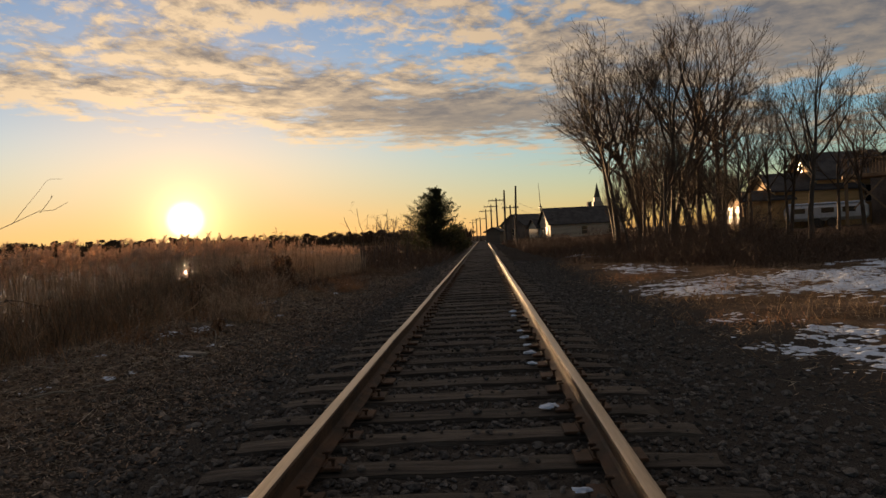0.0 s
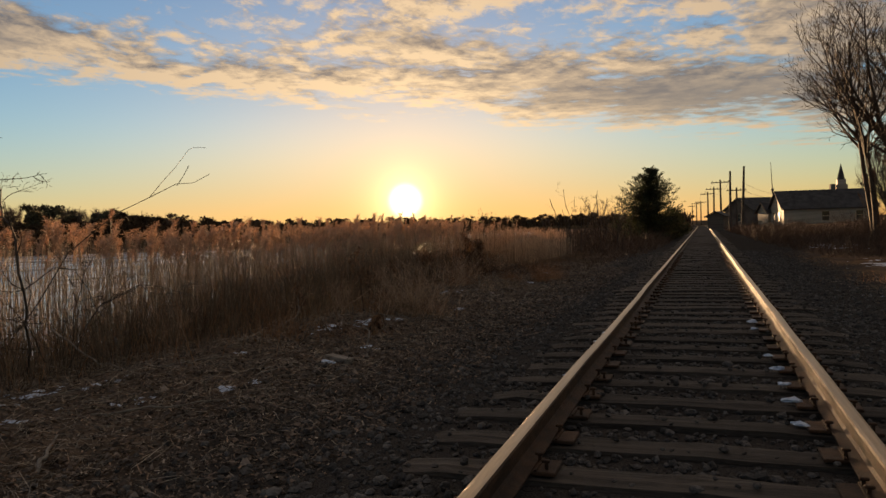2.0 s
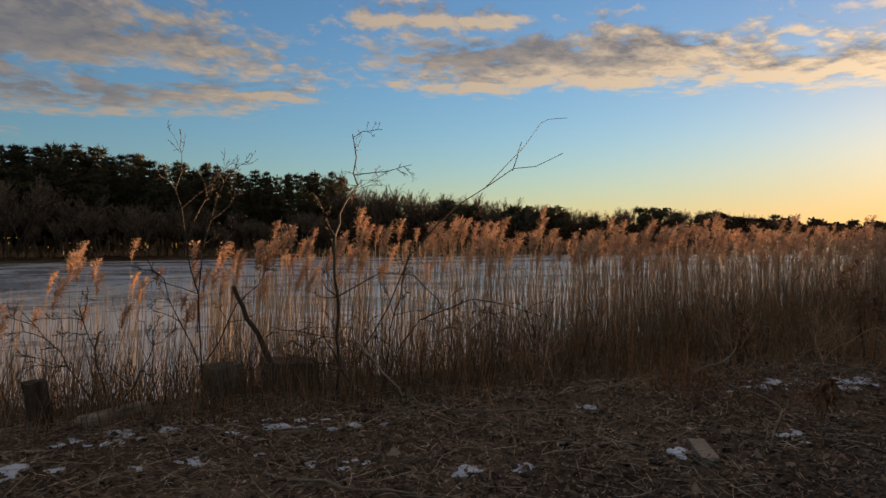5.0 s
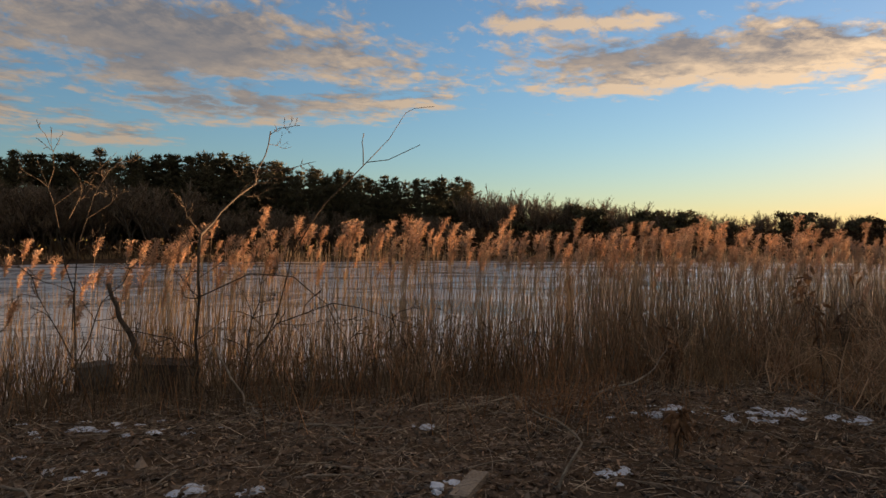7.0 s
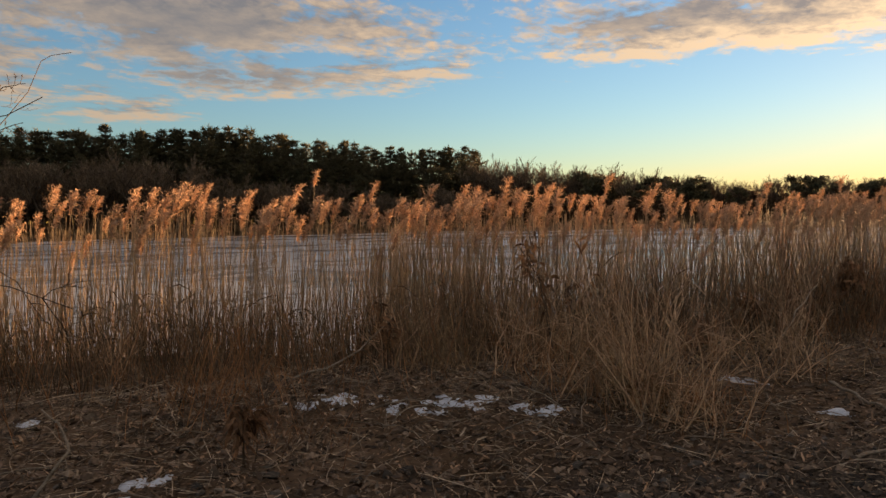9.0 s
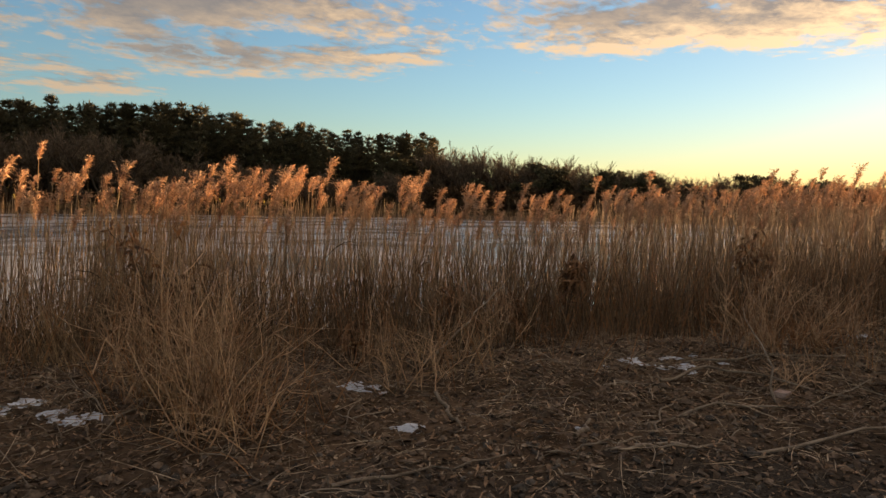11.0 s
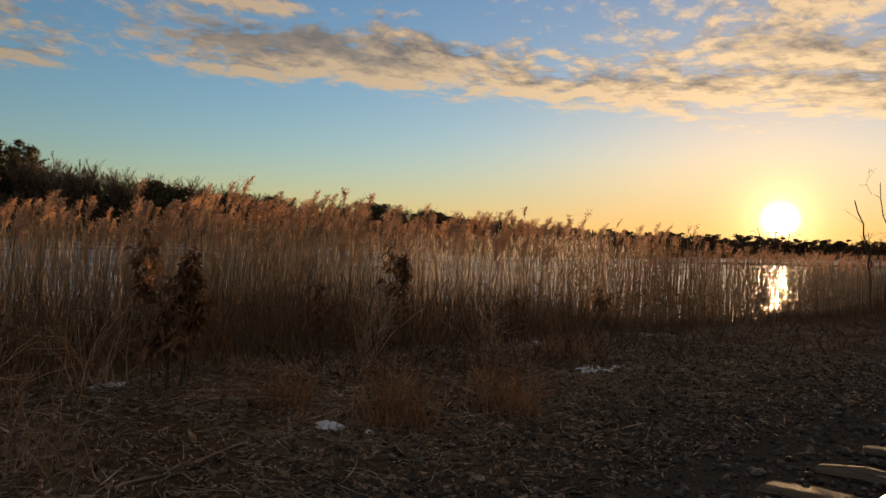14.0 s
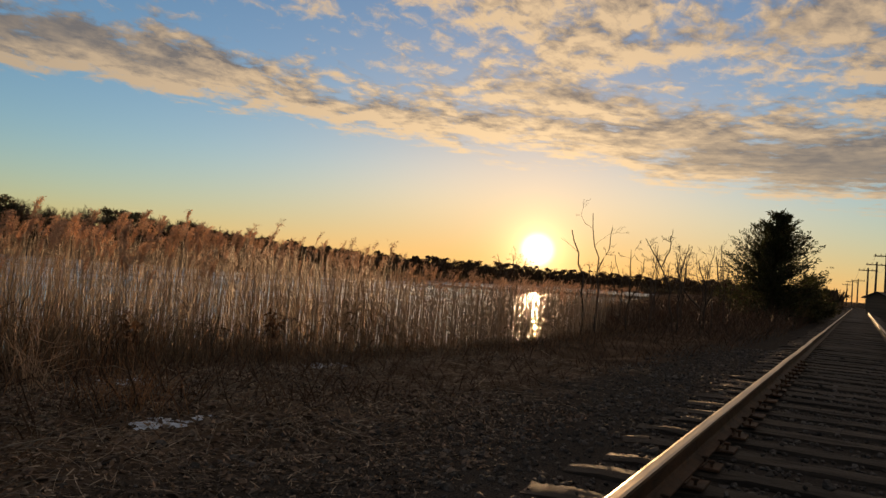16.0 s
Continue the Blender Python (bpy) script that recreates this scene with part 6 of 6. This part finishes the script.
chunk("log", "short split log of pale grey wood beside a scrap of snow", -2.94, 4.98, (0.085, 0.37, 0.07), "wood", 58, 0, 1)
for i, (x, y, s) in enumerate([(-3.0, 4.85, 0.05), (-2.93, 4.83, 0.035)]):
    snow_lump(x, y, z_at(x, y) + 0.012, s, i + 160, "flat scrap of old snow lying beside a split log")
chunk("concrete_block", "square weathered concrete post stub at the water's edge", -5.5, 2.95, (0.24, 0.24, 0.30), "concrete", 12, 2, 2, "block", -0.05)
chunk("concrete_block", "broad dark weathered block half hidden by reeds", -5.45, 3.42, (0.34, 0.40, 0.32), "bark", -8, -3, 3, "block", -0.07)
chunk("tree_stump", "low dark broken stump on the bank", -4.95, 1.84, (0.11, 0.11, 0.30), "bark", 20, 8, 4, "stump")
chunk("log", "old grey log lying on the bank", -4.92, 2.25, (0.11, 0.46, 0.10), "wood", 40, 0, 5)
chunk("stone", "rounded pale pinkish stone among dead leaves", -3.3, 11.12, (0.07, 0.08, 0.06), "stone", 30, 0, 6, "stone")
stick([(-5.35, 3.3, 0.12), (-5.4, 3.17, 0.42), (-5.47, 3.04, 0.74)], 0.024, 0.014, 560, "broken dark branch stub leaning over the bank", "bark")


# ---- buildings, poles and camper beyond ----
def gable_house(label, x, y, turn, w, l, wall_h, ridge, wall, roof, windows=(), chimney=False):
    """w across the gable, l along the ridge; the gable's end looks along local -y."""
    h = new("house")
    h.matrix_basis = pose(x, y, z_at(x, y) - 0.1, 0, 0, turn)
    tagged(h, label, "house")
    bm = bmesh.new()
    prof = [(-w / 2, 0), (w / 2, 0), (w / 2, wall_h), (0, ridge), (-w / 2, wall_h)]
    a = [bm.verts.new((px, 0, pz)) for px, pz in prof]
    b = [bm.verts.new((px, l, pz)) for px, pz in prof]
    bm.faces.new(a)
    bm.faces.new(b[::-1])
    for i in range(5):
        bm.faces.new((a[i], b[i], b[(i + 1) % 5], a[(i + 1) % 5]))
    bmesh.ops.recalc_face_normals(bm, faces=bm.faces)
    body = part("wall", bm, h, "", [M[wall]])
    for s in (-1, 1):
        bm = bmesh.new()
        o, t = 0.35, 0.14
        slope = (ridge - wall_h) / (w / 2)
        e = (s * (w / 2 + o), wall_h - o * slope)
        q = [(e[0], e[1] + 0.02), (0, ridge + 0.02), (0, ridge + t), (e[0], e[1] + t)]
        a = [bm.verts.new((px, -o, pz)) for px, pz in q]
        b = [bm.verts.new((px, l + o, pz)) for px, pz in q]
        bm.faces.new(a)
        bm.faces.new(b[::-1])
        for i in range(4):
            bm.faces.new((a[i], b[i], b[(i + 1) % 4], a[(i + 1) % 4]))
        bmesh.ops.recalc_face_normals(bm, faces=bm.faces)
        part("roof", bm, h, "", [M[roof]])
    for side, u, z in windows:
        # side: 0 the gable end, -1 and 1 the long walls
        win = new("window")
        win.parent = h
        win.matrix_basis = pose(u, -0.03, z) if side == 0 else pose(side * (w / 2 + 0.03), u, z, 0, 0, 90 * side)
        bm = bmesh.new()
        for lo, hi in (((-0.5, -0.03, -0.65), (-0.42, 0.03, 0.65)), ((0.42, -0.03, -0.65), (0.5, 0.03, 0.65)), ((-0.42, -0.03, 0.57), (0.42, 0.03, 0.65)), ((-0.42, -0.03, -0.65), (0.42, 0.03, -0.57)), ((-0.42, -0.02, -0.03), (0.42, 0.025, 0.03))):
            box(bm, lo, hi)
        part("window_frame", bm, win, "", [M["trim"]])
        boxed("pane", (-0.42, 0.0, -0.57), (0.42, 0.012, 0.57), M["glass"], win)
    if chimney:
        boxed("chimney", (-0.3, l * 0.6, ridge - 0.3), (0.3, l * 0.6 + 0.6, ridge + 0.8), M["concrete"], h, 0.02)
    return h


def at_az(az, d):
    return polar(az, d)


x, y = at_az(-4.9, 108)
gable_house("long low building with a sunlit pale gable and dark roof", x, y, -80, 6.2, 11, 2.4, 4.6, "siding", "roof", [(0, -1.2, 1.3), (0, 1.2, 1.3), (1, 5, 1.3), (1, 9, 1.3)], True)
x, y = at_az(-4.0, 112)
gable_house("small sunlit shed beside the long building", x, y, -70, 3.2, 4, 2.0, 3.2, "siding", "roof")
x, y = at_az(-2.4, 125)
gable_house("dark house beside the railway", x, y, -50, 6, 9, 2.6, 4.4, "darkside", "roof", [(0, 0, 1.4)])
x, y = at_az(-0.85, 92)
gable_house("small white shed close to the track", x, y, -10, 1.7, 4, 1.7, 2.1, "greyside", "roof")
x, y = at_az(-20.8, 60)
gable_house("sunlit yellow gabled cottage behind bare trees", x, y, -88, 4.4, 6, 2.9, 4.1, "yellowside", "roof", [(0, 0, 1.6)])
x, y = at_az(-18.9, 58)
gable_house("low sunlit ochre porch wing behind bare trees", x, y, -86, 3.0, 3.4, 2.3, 2.9, "yellowside", "roof", [(0, -0.7, 1.3), (0, 0.7, 1.3)])
x, y = at_az(-23.3, 62)
gable_house("dark-roofed two-storey house behind bare trees", x, y, -89, 5.2, 5.4, 3.7, 5.6, "yellowside", "roof", [(0, -1.2, 2.6), (0, 1.2, 2.6), (0, 0, 4.4), (1, 1.6, 2.4), (1, 3.8, 2.4)], False)
x, y = at_az(-30.4, 58)
hd = gable_house("tall house with a raised timber deck", x, y, -62, 7, 9, 4.2, 6.0, "darkside", "roof", [(0, -1.6, 3.4), (0, 1.6, 3.4)])


def build_deck(x, y, turn):
    d = new("raised_deck")
    d.matrix_basis = pose(x, y, z_at(x, y) - 0.1, 0, 0, turn)
    tagged(d, "raised timber deck with railing on braced posts", "deck")
    boxed("platform", (-2.6, -1.6, 3.1), (2.6, 1.6, 3.3), M["deck"], d, 0.01)
    for px in (-2.4, 0, 2.4):
        for py in (-1.45, 1.45):
            boxed("post", (px - 0.08, py - 0.08, 0), (px + 0.08, py + 0.08, 3.1), M["deck"], d, 0.01)
        boxed("rail_post", (px - 0.05, -1.6, 3.3), (px + 0.05, -1.5, 4.25), M["deck"], d)
    for px in (-1.2, 1.2):
        for s in (-1, 1):
            bm = bmesh.new()
            box(bm, (-0.05, -0.04, -1.25), (0.05, 0.04, 1.25))
            part("brace", bm, d, "", [M["deck"]]).matrix_basis = pose(px, -1.45, 2.1, 0, s * 42, 0)
    boxed("handrail", (-2.6, -1.62, 4.2), (2.6, -1.48, 4.28), M["deck"], d, 0.008)
    bm = bmesh.new()
    box(bm, (-0.02, -0.02, 0), (0.02, 0.02, 0.88))
    me = bpy.data.meshes.new("baluster")
    bm.to_mesh(me)
    bm.free()
    me.materials.append(M["deck"])
    for px in np.arange(-2.5, 2.55, 0.17):
        part("baluster", me, d).matrix_basis = pose(px, -1.55, 3.31)


x, y = at_az(-28.7, 53)
build_deck(x, y, -25)


def build_camper(x, y, turn):
    c = new("camper_trailer")
    c.matrix_basis = pose(x, y, z_at(x, y), 0, 0, turn)
    tagged(c, "low white camper trailer under a crust of snow", "trailer")
    bm = bmesh.new()
    box(bm, (-2.6, -1.0, 0.45), (2.6, 1.0, 1.6), 0.22)
    part("body", bm, c, "", [M["camper"]])
    bm = bmesh.new()
    box(bm, (-2.45, -0.9, 1.6), (2.4, 0.9, 1.72), 0.05)
    part("snow_crust", bm, c, "crust of snow on the roof", [M["snow"]])
    for px in (-0.5, 0.45):
        for py in (-0.95, 0.8):
            bm = bmesh.new()
            bmesh.ops.create_cone(bm, cap_ends=True, segments=20, radius1=0.33, radius2=0.33, depth=0.18, matrix=pose(px, py + 0.07, 0.33, 90, 0, 0))
            part("wheel", bm, c, "black rubber wheel", [M["wire"]])
    for px in (-1.6, 0.2, 1.5):
        boxed("window", (px - 0.4, -1.012, 1.0), (px + 0.4, -0.985, 1.35), M["glass"], c)


x, y = at_az(-24.8, 58)
build_camper(x, y, -30)


def utility_pole(x, y, h, arms=1, lean=0.0, label="tall wooden utility pole with crossarm"):
    p = new("utility_pole")
    z = z_at(x, y)
    p.matrix_basis = pose(x, y, z - 0.2, 0, lean, 0)
    tagged(p, label, "utility pole", "utility poles along the track")
    v, f = tubes([[(0, 0, h * i / 5) for i in range(6)]], [np.linspace(0.16, 0.1, 6)], 10)
    part("pole", to_mesh("pole", [(v, f, 0)], [M["pole"]], True), p)
    for a in range(arms):
        za = h - 0.35 - a * 0.9
        boxed("crossarm", (-1.15, 0.1, za - 0.06), (1.15, 0.2, za + 0.06), M["pole"], p, 0.01)
        for px in (-1.0, -0.5, 0.5, 1.0):
            bm = bmesh.new()
            bmesh.ops.create_cone(bm, cap_ends=True, segments=10, radius1=0.05, radius2=0.035, depth=0.16, matrix=pose(px, 0.15, za + 0.14))
            part("insulator", bm, p, "glazed insulator", [M["concrete"]])
    return x, y, z - 0.2 + h


tops = []
for az, el, d, arms, lean in [(-2.65, 3.9, 82, 0, 2.0), (-1.85, 3.6, 86, 0, 0.6), (-1.25, 3.0, 104, 1, -0.5), (-0.35, 2.15, 128, 1, 0), (-0.75, 2.5, 118, 1, 0.5), (0.15, 1.5, 175, 1, 0), (0.45, 1.4, 190, 1, 0), (0.75, 1.2, 215, 1, 0), (-2.3, 2.4, 100, 1, 0)]:
    x, y = at_az(az, d)
    hh = d * tan(radians(el)) + 1.1 - z_at(x, y)
    tops.append(utility_pole(x, y, hh, arms, lean))


def wire(a, b, sag=0.7):
    s = np.linspace(0, 1, 14)
    q = np.array(a)[None] + (np.array(b) - np.array(a))[None] * s[:, None]
    q[:, 2] -= sag * 4 * s * (1 - s)
    tagged(part("overhead_wire", to_mesh("overhead_wire", [(*tubes([q], [np.full(14, 0.014)], 4), 0)], [M["wire"]])), "thin black overhead wire between poles", "wire", "overhead wires")


order = [tops[i] for i in (2, 4, 3, 5, 6, 7)]
for a, b in zip(order, order[1:]):
    for dx in (-1.0, 1.0):
        wire((a[0] + dx, a[1] + 0.15, a[2] - 0.15), (b[0] + dx, b[1] + 0.15, b[2] - 0.15))
ex, ey = at_az(-6.5, 115)
for dz in (0, 0.8, 1.5):
    wire((tops[0][0], tops[0][1], tops[0][2] - 1.6 - dz), (ex, ey, 4.6 - dz * 0.3), 0.8)


def build_mast():
    x, y = at_az(-4.75, 112)
    m = new("antenna_mast")
    m.matrix_basis = pose(x, y, z_at(x, y), 0, -2.5, 0)
    tagged(m, "thin leaning antenna mast by the buildings", "mast")
    v, f = tubes([[(0, 0, 8.6 * i / 5) for i in range(6)]], [np.linspace(0.12, 0.025, 6)], 6)
    part("pole", to_mesh("pole", [(v, f, 0)], [M["pole"]], True), m)
    boxed("junction_box", (-0.18, -0.1, 4.6), (0.18, 0.1, 5.0), M["wire"], m, 0.01)


build_mast()


def build_church():
    x, y = at_az(-8.95, 240)
    c = new("church")
    c.matrix_basis = pose(x, y, z_at(x, y), 0, 0, 0)
    tagged(c, "distant church tower with a slender spire", "church")
    boxed("tower", (-1.5, -1.5, 0), (1.5, 1.5, 9.2), M["siding"], c, 0.05)
    boxed("belfry", (-1.1, -1.1, 9.2), (1.1, 1.1, 10.6), M["siding"], c, 0.05)
    bm = bmesh.new()
    bmesh.ops.create_cone(bm, cap_ends=True, segments=8, radius1=1.05, radius2=0.05, depth=4.6, matrix=Matrix.Translation((0, 0, 12.9)))
    part("spire", bm, c, "", [M["roof"]])


build_church()
